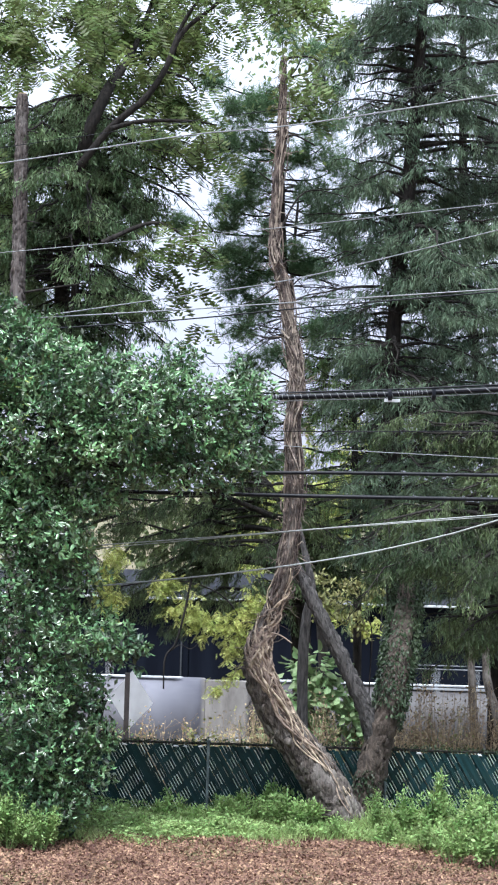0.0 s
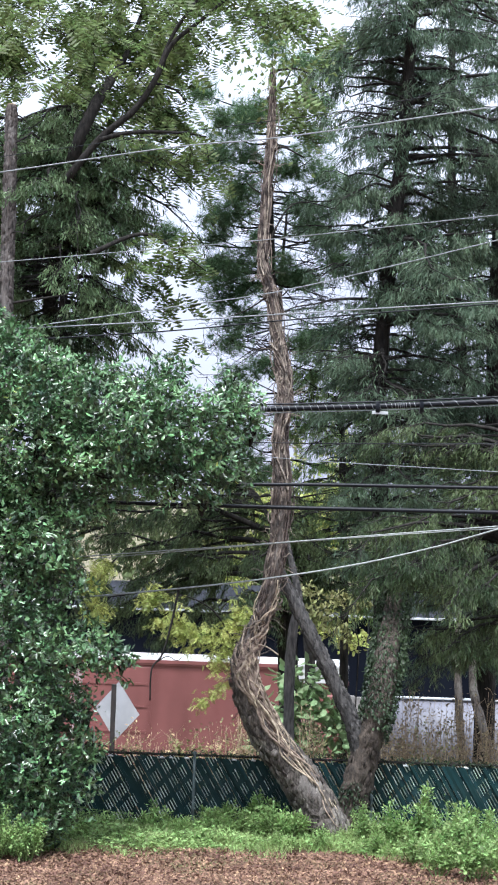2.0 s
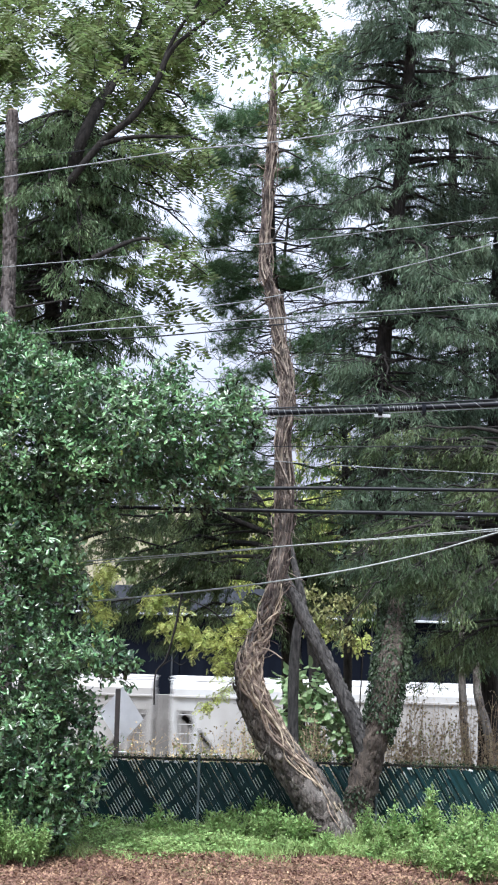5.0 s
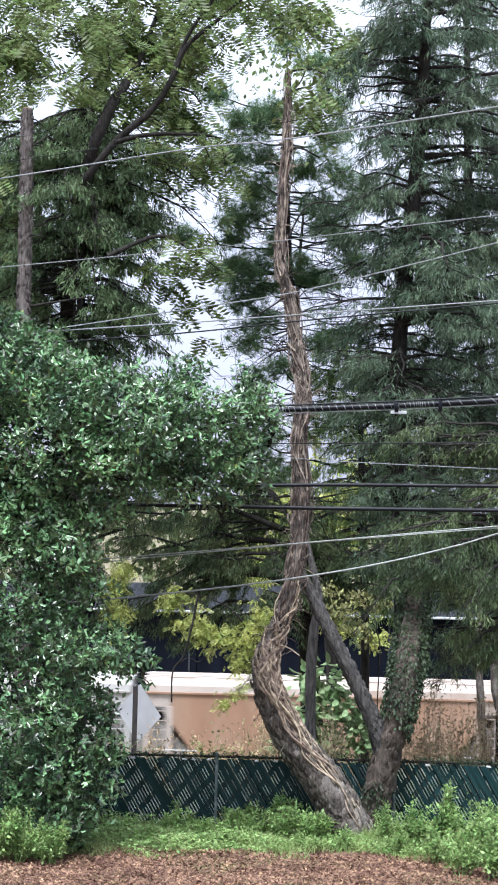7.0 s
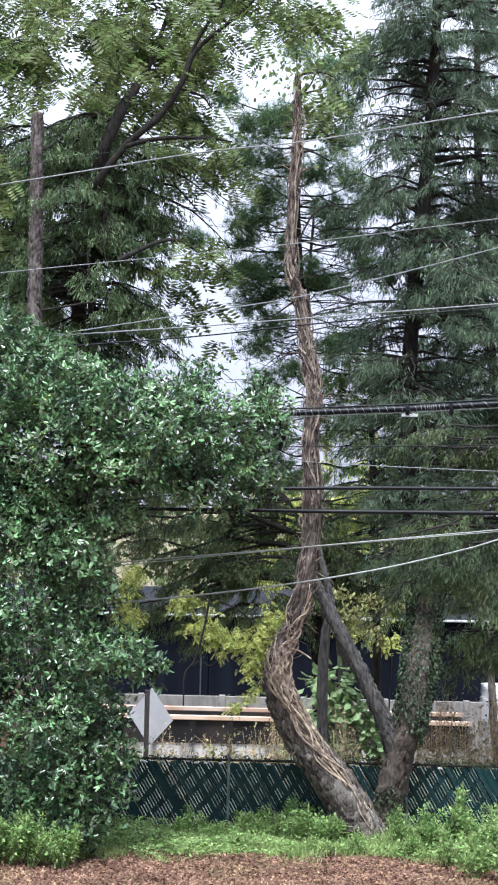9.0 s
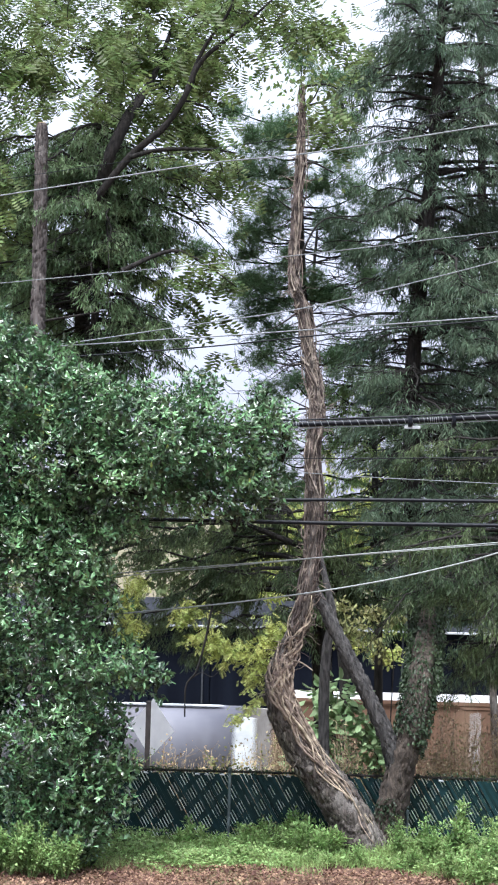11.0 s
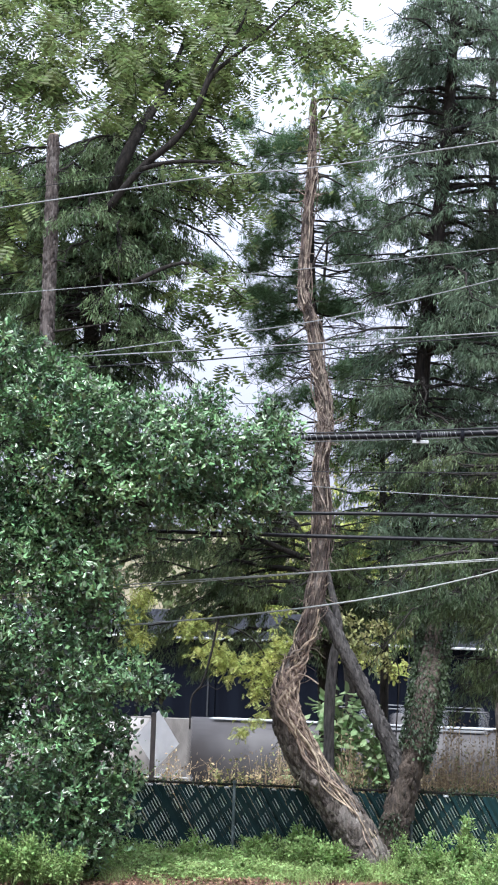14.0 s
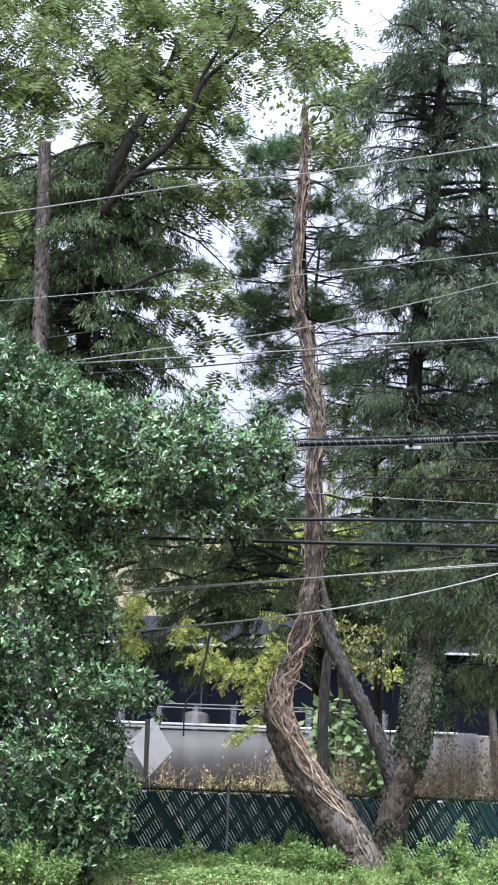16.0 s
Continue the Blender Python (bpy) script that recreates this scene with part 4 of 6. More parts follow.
# the walnut whose limbs and hanging leaves fill the upper part
rng = np.random.default_rng(41)
walnut = tree_thing("walnut_tree", (-4.14, 40, -0.89), "large spreading tree with drooping compound leaves, yellowing")
limbs = [([(-4.14, 40, -0.89), (-4.00, 40, 5.03), (-3.88, 39.8, 9.60), (-3.72, 39.2, 11.12), (-3.40, 37.4, 11.51), (-3.22, 36.9, 12.10), (-2.90, 37.2, 13.0), (-2.5, 38.4, 14.1), (-2.20, 39.6, 15.48)], [0.34, 0.2, 0.15, 0.14, 0.135, 0.125, 0.11, 0.06, 0.03]),
         ([(-3.55, 37.0, 11.10), (-3.31, 36.4, 11.42), (-2.75, 36.4, 12.16), (-2.15, 36.4, 12.70), (-1.78, 36.4, 13.29), (-1.51, 36.4, 13.93), (-0.97, 36.4, 14.42), (-0.45, 36.4, 14.90), (0.05, 36.8, 15.5)], [0.09, 0.075, 0.068, 0.062, 0.055, 0.045, 0.036, 0.026, 0.015]),
         ([(-1.80, 36.5, 13.30), (-1.49, 36.6, 14.19), (-1.04, 36.6, 14.89), (-0.9, 37, 15.5)], [0.04, 0.036, 0.03, 0.015]),
         ([(-2.77, 36.3, 12.10), (-2.21, 36.4, 12.27), (-1.39, 36.8, 12.38), (-0.81, 37, 12.36)], [0.05, 0.04, 0.028, 0.01]),
         ([(-1.88, 36.6, 13.27), (-1.41, 36.8, 13.17), (-1.20, 37, 12.95)], [0.03, 0.02, 0.008]),
         ([(-2.86, 36.4, 10.00), (-1.94, 36.5, 10.41), (-1.32, 36.8, 10.20), (-0.73, 37, 9.82)], [0.05, 0.035, 0.022, 0.008]),
         ([(-3.88, 39.8, 9.60), (-5.10, 40.6, 11.63), (-5.97, 40.6, 13.35), (-6.44, 40, 15.99)], [0.1, 0.07, 0.05, 0.03])]
wood("trunk", limbs[:1], SHADE_DARK_BARK, walnut, 0.05, 10, 9)
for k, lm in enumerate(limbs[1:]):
    wood("limb", [lm], SHADE_DARK_BARK, walnut, 0.05, 8, 10 + k)
blobs = [((-4.84, 39.5, 14.54), (1.1, 1.2, 1.3)), ((-4.59, 39.8, 13.12), (0.8, 1.0, 0.5)), ((-3.72, 39.5, 15.03), (0.7, 1.0, 0.6)), ((-2.63, 39.5, 14.72), (1.3, 1.3, 0.9)), ((-2.30, 39.4, 13.57), (0.9, 1.0, 0.7)),
         ((-1.43, 39.3, 14.60), (1.0, 1.2, 0.8)), ((-1.50, 39.4, 13.14), (0.7, 0.9, 0.55)), ((-0.54, 39.5, 15.13), (1.1, 1.2, 0.7)), ((-1.91, 39.4, 12.11), (0.9, 0.9, 0.5)), ((0.82, 39.8, 15.48), (1.0, 1.0, 0.45)),
         ((-1.13, 39.3, 12.29), (0.4, 0.6, 0.45)), ((-1.63, 39.4, 10.30), (0.5, 0.5, 0.35)), ((-2.61, 39.5, 15.98), (3.5, 1.4, 0.9)), ((1.12, 40, 13.46), (0.7, 0.6, 0.5)), ((1.65, 40, 14.86), (0.5, 0.6, 0.5)), ((-4.98, 40, 10.50), (0.6, 0.6, 1.2)), ((-5.82, 40, 11.51), (0.6, 0.6, 1.0)), ((-5.88, 40, 9.90), (0.6, 0.6, 0.9)), ((-6.16, 40, 14.62), (0.9, 1, 1.3)), ((-4.68, 39.6, 16.29), (1.6, 1.2, 0.8)), ((-0.58, 39.5, 16.50), (1.8, 1.2, 0.8)), ((-3.23, 39.5, 14.02), (0.9, 1.0, 0.7)), ((-1.9, 39.3, 9.9), (0.4, 0.4, 0.3)), ((-1.37, 39.4, 9.5), (0.4, 0.4, 0.3)), ((-1.0, 39.3, 10.3), (0.4, 0.4, 0.25)), ((-1.25, 39.4, 8.7), (0.3, 0.4, 0.25)), ((-5.99, 40, 13.00), (0.7, 0.7, 0.9)), ((-5.26, 40, 11.87), (0.6, 0.7, 0.7)), ((-0.66, 40, 11.67), (0.35, 0.4, 0.5)), ((-3.51, 39, 13.34), (0.6, 0.7, 0.4)), ((-4.99, 39, 10.82), (0.35, 0.5, 0.7))]
bp, bo = blob_points(blobs, 8200, rng, 0.1)
bp[:, 1] -= rng.uniform(-0.4, 3.9, len(bp)) * (bp[:, 2] > 9.8) * (rng.uniform(size=len(bp)) < 0.5)
keep = noise3(bp, 2.2, 11) + 0.8 * noise3(bp, 5.0, 12) > 0.12
bp = bp[keep]
az = rng.uniform(0, 2 * math.pi, len(bp))
al = np.stack([np.cos(az), np.sin(az) * 0.7, -rng.uniform(0.3, 1.3, len(bp))], 1)
leafage("foliage", PINNATE, bp, al, rng.uniform(0.24, 0.46, len(bp)), WALNUT, walnut, rng)
lines = []
ends = np.concatenate([bezier_line(lm[0], 12) for lm in limbs])
ends = ends + rng.normal(size=ends.shape) * 0.02
for q in bp[::7]:
    dist = np.linalg.norm(ends - q, axis=1) + np.abs(ends[:, 2] - q[2] + 0.3) * 0.5
    best = ends[np.argmin(dist)]
    if np.linalg.norm(best - q) < 1.5:
        lines.append(([best, best * 0.6 + q * 0.4 + rng.normal(size=3) * 0.1, q], [0.013, 0.008, 0.004]))
        ends = np.concatenate([ends, [best * 0.5 + q * 0.5, best * 0.25 + q * 0.75]])
tagged(wood("twig_spray", lines, SHADE_DARK_BARK, walnut, 0.0, 3, steps=3), kind="stuff")

# bare straight trunk, cut off at the top
snag = tree_thing("bare_trunk", (-4.05, 36, -0.31), "bare reddish-grey trunk cut off at its top", "tree trunk")
wood("trunk", [([(-4.11, 36, -0.31), (-4.25, 36, 5.06), (-4.33, 36, 8.77), (-4.34, 36, 10.63), (-4.36, 36, 11.77), (-4.37, 36, 12.62)], [0.16, 0.14, 0.12, 0.105, 0.098, 0.088])], REDDISH_BARK, snag, 0.1, 16, 13, steps=16)
bark_plates([(-4.11, 36, -0.31), (-4.25, 36, 5.06), (-4.33, 36, 8.77), (-4.34, 36, 10.63), (-4.36, 36, 11.77), (-4.37, 36, 12.62)], [0.16, 0.14, 0.12, 0.105, 0.098, 0.088], 2200, 0.16, REDDISH_BARK, snag, 19, (0.3, 0.99))
wood("cut_top", [([(-4.37, 36, 12.61), (-4.37, 36, 12.64)], [0.088, 0.08])], STALK, snag, 0.05, 12)
for q in (([(-4.36, 36, 11.87), (-4.21, 35.9, 11.94), (-4.05, 35.8, 11.89)], [0.02, 0.008]), ([(-4.35, 36, 10.21), (-4.20, 35.9, 10.29), (-3.96, 35.8, 10.24)], [0.022, 0.008]), ([(-4.35, 36, 8.97), (-3.82, 35.9, 9.06), (-3.10, 35.8, 9.18)], [0.03, 0.012]), ([(-4.36, 36, 12.44), (-4.21, 36, 12.42), (-4.07, 36, 12.30)], [0.02, 0.01])):
    wood("broken_branch", [q], SHADE_DARK_BARK, snag, 0.05, 6)

# the broad evergreen bush in front
rng = np.random.default_rng(51)
bush = tree_thing("evergreen_bush", (-2.92, 31.3, 0.29), "large glossy dark green broadleaf evergreen bush", "bush")
lobes = [((-3.61, 31, 7.25), (1.0, 1.1, 0.75)), ((-2.71, 30.9, 7.01), (1.1, 1.2, 0.85)), ((-1.73, 30.9, 6.77), (1.0, 1.2, 0.95)), ((-0.89, 31, 6.71), (0.8, 0.9, 0.75)), ((-0.23, 31, 6.87), (0.5, 0.6, 0.42)), ((-0.25, 31, 6.20), (0.45, 0.6, 0.4)),
         ((0.18, 31, 6.70), (0.32, 0.4, 0.25)), ((-0.06, 31, 7.09), (0.35, 0.4, 0.3)), ((-0.03, 31, 6.03), (0.35, 0.4, 0.3)), ((-0.54, 31, 5.57), (0.35, 0.4, 0.2)), ((-2.51, 30.7, 4.11), (0.3, 0.4, 0.3)), ((-2.39, 30.9, 5.34), (0.5, 0.6, 0.3)), ((-2.08, 30.7, 1.67), (0.2, 0.3, 0.3)), ((-3.20, 30.8, 6.28), (1.1, 1.2, 0.8)), ((-1.96, 30.8, 6.05), (1.0, 1.1, 0.6)), ((-0.99, 31, 5.82), (0.5, 0.7, 0.35)), ((-3.84, 31.2, 8.06), (0.35, 0.5, 0.4)), ((-3.47, 31.2, 7.71), (0.5, 0.7, 0.4)),
         ((-0.16, 31.1, 7.36), (0.25, 0.3, 0.22)), ((-1.05, 31.1, 7.51), (0.3, 0.4, 0.25)),
         ((-3.51, 30.8, 4.86), (0.9, 1.0, 0.7)), ((-2.88, 30.7, 4.71), (0.5, 0.7, 0.6)), ((-3.63, 30.7, 3.72), (1.0, 1.0, 0.9)), ((-2.82, 30.7, 3.14), (0.8, 0.9, 0.6)), ((-2.03, 30.7, 3.07), (0.42, 0.5, 0.35)), ((-1.70, 30.7, 3.04), (0.2, 0.25, 0.18)),
         ((-3.32, 30.7, 2.25), (1.0, 1.0, 0.8)), ((-2.45, 30.7, 2.27), (0.45, 0.5, 0.4)), ((-2.94, 30.7, 1.39), (0.75, 0.9, 0.7)), ((-2.41, 30.8, 1.04), (0.42, 0.6, 0.6)), ((-3.74, 30.9, 0.98), (0.6, 0.9, 0.6)), ((-4.58, 31, 6.86), (1.0, 1.1, 1.0)), ((-4.58, 30.8, 5.27), (0.9, 1.0, 0.9)), ((-4.51, 30.8, 3.34), (0.9, 1.0, 1.1)), ((-4.36, 30.8, 1.59), (0.9, 1.0, 1.0)), ((-4.46, 31.1, 8.12), (0.6, 0.7, 0.5)), ((-3.76, 31.2, 5.74), (0.9, 0.8, 0.5)), ((-3.14, 31.3, 5.40), (0.7, 0.6, 0.35)), ((-3.3, 30.7, 0.6), (0.7, 0.6, 0.5)), ((-2.7, 30.7, 0.5), (0.4, 0.5, 0.4)), ((-3.9, 31.2, 5.1), (0.8, 0.6, 0.6)), ((-2.25, 30.6, 1.75), (0.24, 0.3, 0.3)), ((-2.2, 30.6, 2.15), (0.2, 0.3, 0.22))]
bp, bo = blob_points(lobes, 8800, rng, 0.62)
ip, io = blob_points(lobes + [((-3.5, 31.9, 6.3), (1.3, 0.4, 0.9)), ((-2.1, 31.8, 6.3), (1.2, 0.4, 0.6)), ((-0.9, 31.7, 6.2), (0.8, 0.3, 0.5)), ((-4.2, 31.9, 5.4), (0.8, 0.4, 0.8)), ((-3.0, 31.9, 5.4), (0.7, 0.4, 0.5))], 42000, rng, 0.2)
ip = ip + rng.normal(size=ip.shape) * 0.05
ia = io * 0.6 + rng.normal(size=ip.shape) * 0.8
leafage("inner_foliage", SMALL_LEAF, ip, ia, rng.uniform(0.06, 0.12, len(ip)), HOLLY, bush, rng, flat=0.2)
bp = bp + 0.16 * bo * noise3(bp, 4.5, 23)[:, None] + rng.normal(size=bp.shape) * 0.05
keep = (noise3(bp, 2.6, 21) + 0.9 * noise3(bp, 8.0, 22) > -0.55)
bp, bo = bp[keep], bo[keep]
tip = unit(bo * 0.9 + rng.normal(size=bp.shape) * 0.45 + np.array([0, 0, 0.45]))
whorl = 6
bp, tip = np.repeat(bp, whorl, 0), np.repeat(tip, whorl, 0)
back = rng.uniform(0, 0.09, (len(bp), 1))
round_about = unit(np.cross(tip, rng.normal(size=tip.shape)))
al = tip * (0.35 + 0.5 * (back < 0.02)) + round_about
bp = bp - tip * back
part("foliage", scatter("foliage", HOLLY_LEAF, bp - np.array(bush.location), al, np.cross(al, tip), rng.uniform(0.07, 0.135, len(bp))), HOLLY, bush)
faded = bp[rng.choice(len(bp), 900, replace=False)]
faded = faded[noise3(faded, 2.2, 24) > 0.25]
leafage("yellowed_leaf", HOLLY_LEAF, faded, rng.normal(size=faded.shape), rng.uniform(0.07, 0.12, len(faded)), YELLOW, bush, rng, "scattered yellowed leaves")["kind"] = "stuff"
lines = [([(-2.92, 31.3, 0.29), (-3.11, 31.3, 2.01), (-3.36, 31.3, 4.23), (-3.06, 31.2, 6.03), (-2.64, 31.1, 7.02)], [0.14, 0.12, 0.1, 0.07, 0.03]),
         ([(-3.14, 31.2, 5.85), (-2.16, 31, 6.32), (-1.02, 31, 6.62), (-0.14, 31, 6.83), (0.44, 31, 6.65)], [0.07, 0.05, 0.035, 0.02, 0.005]), ([(-3.36, 31.3, 4.23), (-3.92, 31, 5.73), (-4.31, 31, 6.87)], [0.08, 0.05, 0.03]),
         ([(-3.12, 31.2, 2.47), (-2.39, 30.9, 2.87), (-1.68, 30.7, 3.08)], [0.05, 0.03, 0.008])]
for c, r in lobes:
    for _ in range(4):
        q = np.array(c) + unit(rng.normal(size=3)) * np.array(r) * 0.9
        lines.append(([np.array(c) + np.array([0, 0.3, -0.3]), (np.array(c) + q) / 2, q], [0.02, 0.012, 0.004]))
for lm in lines[:4]:
    wood("stem", [lm], SHADE_DARK_BARK, bush, 0.04, 7)
tagged(wood("twig_spray", lines[4:], SHADE_DARK_BARK, bush, 0.04, 5), kind="stuff")

# a sunlit yellow-green tree farther back, seen through the gaps
rng = np.random.default_rng(57)
maple = tree_thing("maple_tree", (2.22, 52, -1.98), "bright yellow-green maple seen between the evergreens")
mt = [([(2.22, 52, -1.98), (2.07, 52, 1.41), (1.82, 52, 3.92), (1.91, 52, 5.71)], [0.16, 0.14, 0.1, 0.05]), ([(1.92, 52, 3.04), (0.92, 52, 4.19), (0.01, 52, 4.76)], [0.07, 0.05, 0.02]), ([(1.90, 52, 3.63), (2.73, 52, 3.06), (3.34, 52, 2.79)], [0.07, 0.05, 0.02])]
wood("trunk", mt[:1], SHADE_DARK_BARK, maple, 0.05, 8)
for lm in mt[1:]:
    wood("limb", [lm], SHADE_DARK_BARK, maple, 0.05, 7)
blobs = [((0.46, 52, 4.62), (0.9, 0.9, 0.8)), ((0.04, 52, 3.72), (0.7, 0.8, 0.6)), ((2.21, 52, 5.57), (0.8, 0.9, 0.7)), ((2.17, 52, 4.38), (0.7, 0.8, 0.7)), ((2.74, 52, 2.77), (0.8, 0.8, 0.7)), ((0.88, 52, 5.38), (0.6, 0.8, 0.6)), ((3.21, 52, 2.04), (0.5, 0.6, 0.5)), ((2.01, 52, 2.45), (0.6, 0.6, 0.5)), ((0.66, 52, 2.85), (0.5, 0.6, 0.4)), ((-0.86, 52, 4.14), (0.6, 0.6, 0.4)), ((2.33, 52, 6.61), (0.5, 0.6, 0.5)), ((1.59, 52, 6.37), (0.5, 0.6, 0.5)), ((2.95, 52, 5.74), (0.5, 0.6, 0.5)), ((1.72, 52, 7.19), (0.4, 0.5, 0.4)), ((1.46, 52, 5.45), (0.5, 0.5, 0.5)), ((2.12, 52, 6.2), (0.5, 0.5, 0.5)), ((2.47, 52, 4.73), (0.5, 0.5, 0.5)), ((2.9, 52, 7.0), (0.6, 0.5, 0.5)), ((2.5, 52, 7.7), (0.5, 0.5, 0.4))]
bp, bo = blob_points(blobs, 11500, rng, 0.15)
bp = bp[noise3(bp, 2.6, 61) > -0.35]
leafage("foliage", LEAF, bp, rng.normal(size=bp.shape) - np.array([0, 0, 0.4]), rng.uniform(0.08, 0.17, len(bp)), YELLOW, maple, rng, flat=0.3)

# young yellowing tree by the fence
rng = np.random.default_rng(61)
young = tree_thing("young_tree", (0.51, 39, -0.95), "young tree with drooping yellow-green autumn leaves")
wood("stem", [([(0.51, 39, -1.09), (0.51, 39, -0.37), (0.37, 39, 1.28), (0.07, 39, 2.60), (-0.39, 39, 3.37), (-1.18, 39, 3.68), (-1.62, 39, 3.56)], [0.05, 0.045, 0.035, 0.025, 0.016, 0.01, 0.004])], SHADE_DARK_BARK, young, 0.04, 7)
blobs = [((-1.48, 39, 3.21), (0.30, 0.35, 0.35)), ((-1.58, 39, 3.59), (0.28, 0.35, 0.29)), ((-1.30, 39, 3.44), (0.35, 0.35, 0.29)), ((-0.84, 39, 2.89), (0.35, 0.35, 0.26)), ((-1.06, 39, 3.11), (0.29, 0.35, 0.21)), ((-0.44, 39, 2.82), (0.35, 0.35, 0.28)), ((-0.06, 39, 2.90), (0.35, 0.35, 0.35)), ((0.08, 39, 3.30), (0.35, 0.35, 0.29)), ((-0.14, 39, 2.31), (0.28, 0.29, 0.49)), ((-0.21, 39, 1.92), (0.20, 0.23, 0.28)), ((-0.59, 39, 1.62), (0.16, 0.18, 0.16)), ((-0.46, 39, 1.68), (0.12, 0.18, 0.10)),
         ((-2.67, 39, 3.34), (0.29, 0.35, 0.26)), ((-2.75, 39, 3.72), (0.32, 0.35, 0.35)), ((-2.60, 39, 4.11), (0.29, 0.35, 0.29)), ((0.33, 39, 2.90), (0.23, 0.35, 0.29)), ((-0.16, 39, 2.59), (0.22, 0.3, 0.26)), ((-0.17, 39, 2.18), (0.22, 0.3, 0.26)), ((-0.41, 39, 2.75), (0.22, 0.3, 0.26)), ((-0.09, 39, 1.85), (0.12, 0.2, 0.16))]
bp, bo = blob_points(blobs, 2300, rng, 0.05)
bp = bp + rng.normal(size=bp.shape) * np.array([0.05, 0.05, 0.09])
bp = bp[noise3(bp, 6.0, 31) > -0.25]
az = rng.uniform(0, 2 * math.pi, len(bp))
leafage("foliage", PINNATE, bp, np.stack([np.cos(az), np.sin(az) * 0.7, -rng.uniform(0.2, 1.6, len(bp))], 1), rng.uniform(0.08, 0.19, len(bp)), YELLOW, young, rng, flat=0.15)
creeper = tree_thing("climbing_vine", (2.35, 36.2, 0.0), "thin climbing vine with pale fading leaves in hanging bunches", "vine")
wood("stem", [([(2.35, 36.2, -0.4), (2.3, 36.1, 1.8), (2.3, 36, 3.1), (1.95, 36, 3.65), (1.4, 36, 3.85)], [0.014, 0.012, 0.01, 0.008, 0.004])], SHADE_DARK_BARK, creeper, 0.04, 6)
blobs = [((1.43, 36, 3.55), (0.28, 0.3, 0.24)), ((1.7, 36, 3.4), (0.26, 0.3, 0.24)), ((1.95, 36, 3.25), (0.26, 0.3, 0.26)), ((2.35, 36, 3.34), (0.16, 0.2, 0.3)), ((1.83, 36, 3.84), (0.4, 0.3, 0.2)), ((1.3, 36, 3.95), (0.3, 0.3, 0.2)), ((2.15, 36, 3.1), (0.14, 0.2, 0.2)), ((2.3, 36, 3.75), (0.25, 0.3, 0.2))]
bp, bo = blob_points(blobs, 760, rng, 0.05)
bp = bp[noise3(bp, 6.0, 35) > -0.4]
leafage("foliage", LEAF, bp, rng.normal(size=bp.shape) * 0.6 - np.array([0, 0.2, 0.9]), rng.uniform(0.06, 0.13, len(bp)), BRUSH_LEAF, creeper, rng)
hang = tree_thing("hanging_branch", (-1.21, 36.5, 3.28), "bare dark hanging branch with a side twig", "branch")
wood("branch", [([(-1.00, 36.5, 3.91), (-1.13, 36.5, 3.17), (-1.27, 36.5, 2.65), (-1.45, 36.5, 2.38), (-1.46, 36.5, 1.81)], [0.022, 0.02, 0.018, 0.016, 0.014]), ([(-1.35, 36.5, 2.52), (-1.17, 36.5, 2.63), (-0.98, 36.5, 2.56), (-0.80, 36.5, 2.72)], [0.012, 0.01, 0.008, 0.004])], SHADE_DARK_BARK, hang, 0.03, 6)


# ---- the goods train ----
def paint(name, c1, c2, stain, rough=0.55, stain_scale=0.5, **k):
    return mat(name, c1, c2, 1.3, rough, stain=stain, stain_scale=stain_scale, bump=0.12, bump_scale=9, stretch=(1, 1, 0.3), **k)


TANK_WHITE = paint("tank_pale_grey", (0.105, 0.105, 0.132), (0.145, 0.145, 0.172), (0.085, 0.08, 0.092), 0.6, gloss=0.3)
TANK_CREAM = paint("tank_clean_white", (0.3, 0.283, 0.278), (0.342, 0.326, 0.321), (0.268, 0.246, 0.235), 0.6, gloss=0.25)
TANK_DARK = paint("tank_dark_grey", (0.044, 0.0413, 0.0459), (0.069, 0.0654, 0.069), (0.0325, 0.0287, 0.0298), 0.6, gloss=0.3)
BLACK_STEEL = paint("sooty_black_steel", (0.006, 0.006, 0.008), (0.018, 0.017, 0.018), (0.03, 0.022, 0.019), 0.75, gloss=0.15)
BOX_RED = paint("faded_red_paint", (0.132, 0.0413, 0.0396), (0.171, 0.0605, 0.0578), (0.11, 0.0358, 0.033), 0.6)
BOX_BROWN = paint("rusty_brown_paint", (0.0868, 0.0434, 0.026), (0.124, 0.0682, 0.0434), (0.161, 0.105, 0.0682), 0.75)
ROOF_WHITE = paint("pale_galvanised_roof", (0.365, 0.365, 0.371), (0.45, 0.45, 0.45), (0.274, 0.262, 0.255), 0.5)
HOP_GREY = paint("hopper_grey", (0.292, 0.28, 0.28), (0.346, 0.334, 0.331), (0.231, 0.213, 0.206), 0.6)
HOP_ORANGE = paint("hopper_faded_orange", (0.2, 0.112, 0.073), (0.245, 0.145, 0.098), (0.26, 0.18, 0.135), 0.65, 0.6)
HOP_PINK = paint("hopper_dusty_pink_white", (0.328, 0.28, 0.255), (0.377, 0.328, 0.304), (0.28, 0.213, 0.176), 0.65)
HOP_WHITE = paint("hopper_white", (0.353, 0.346, 0.353), (0.402, 0.395, 0.398), (0.292, 0.28, 0.274), 0.6)
GON_RIM = paint("worn_beige_rim", (0.38, 0.274, 0.213), (0.502, 0.38, 0.304), (0.274, 0.152, 0.0988), 0.7)

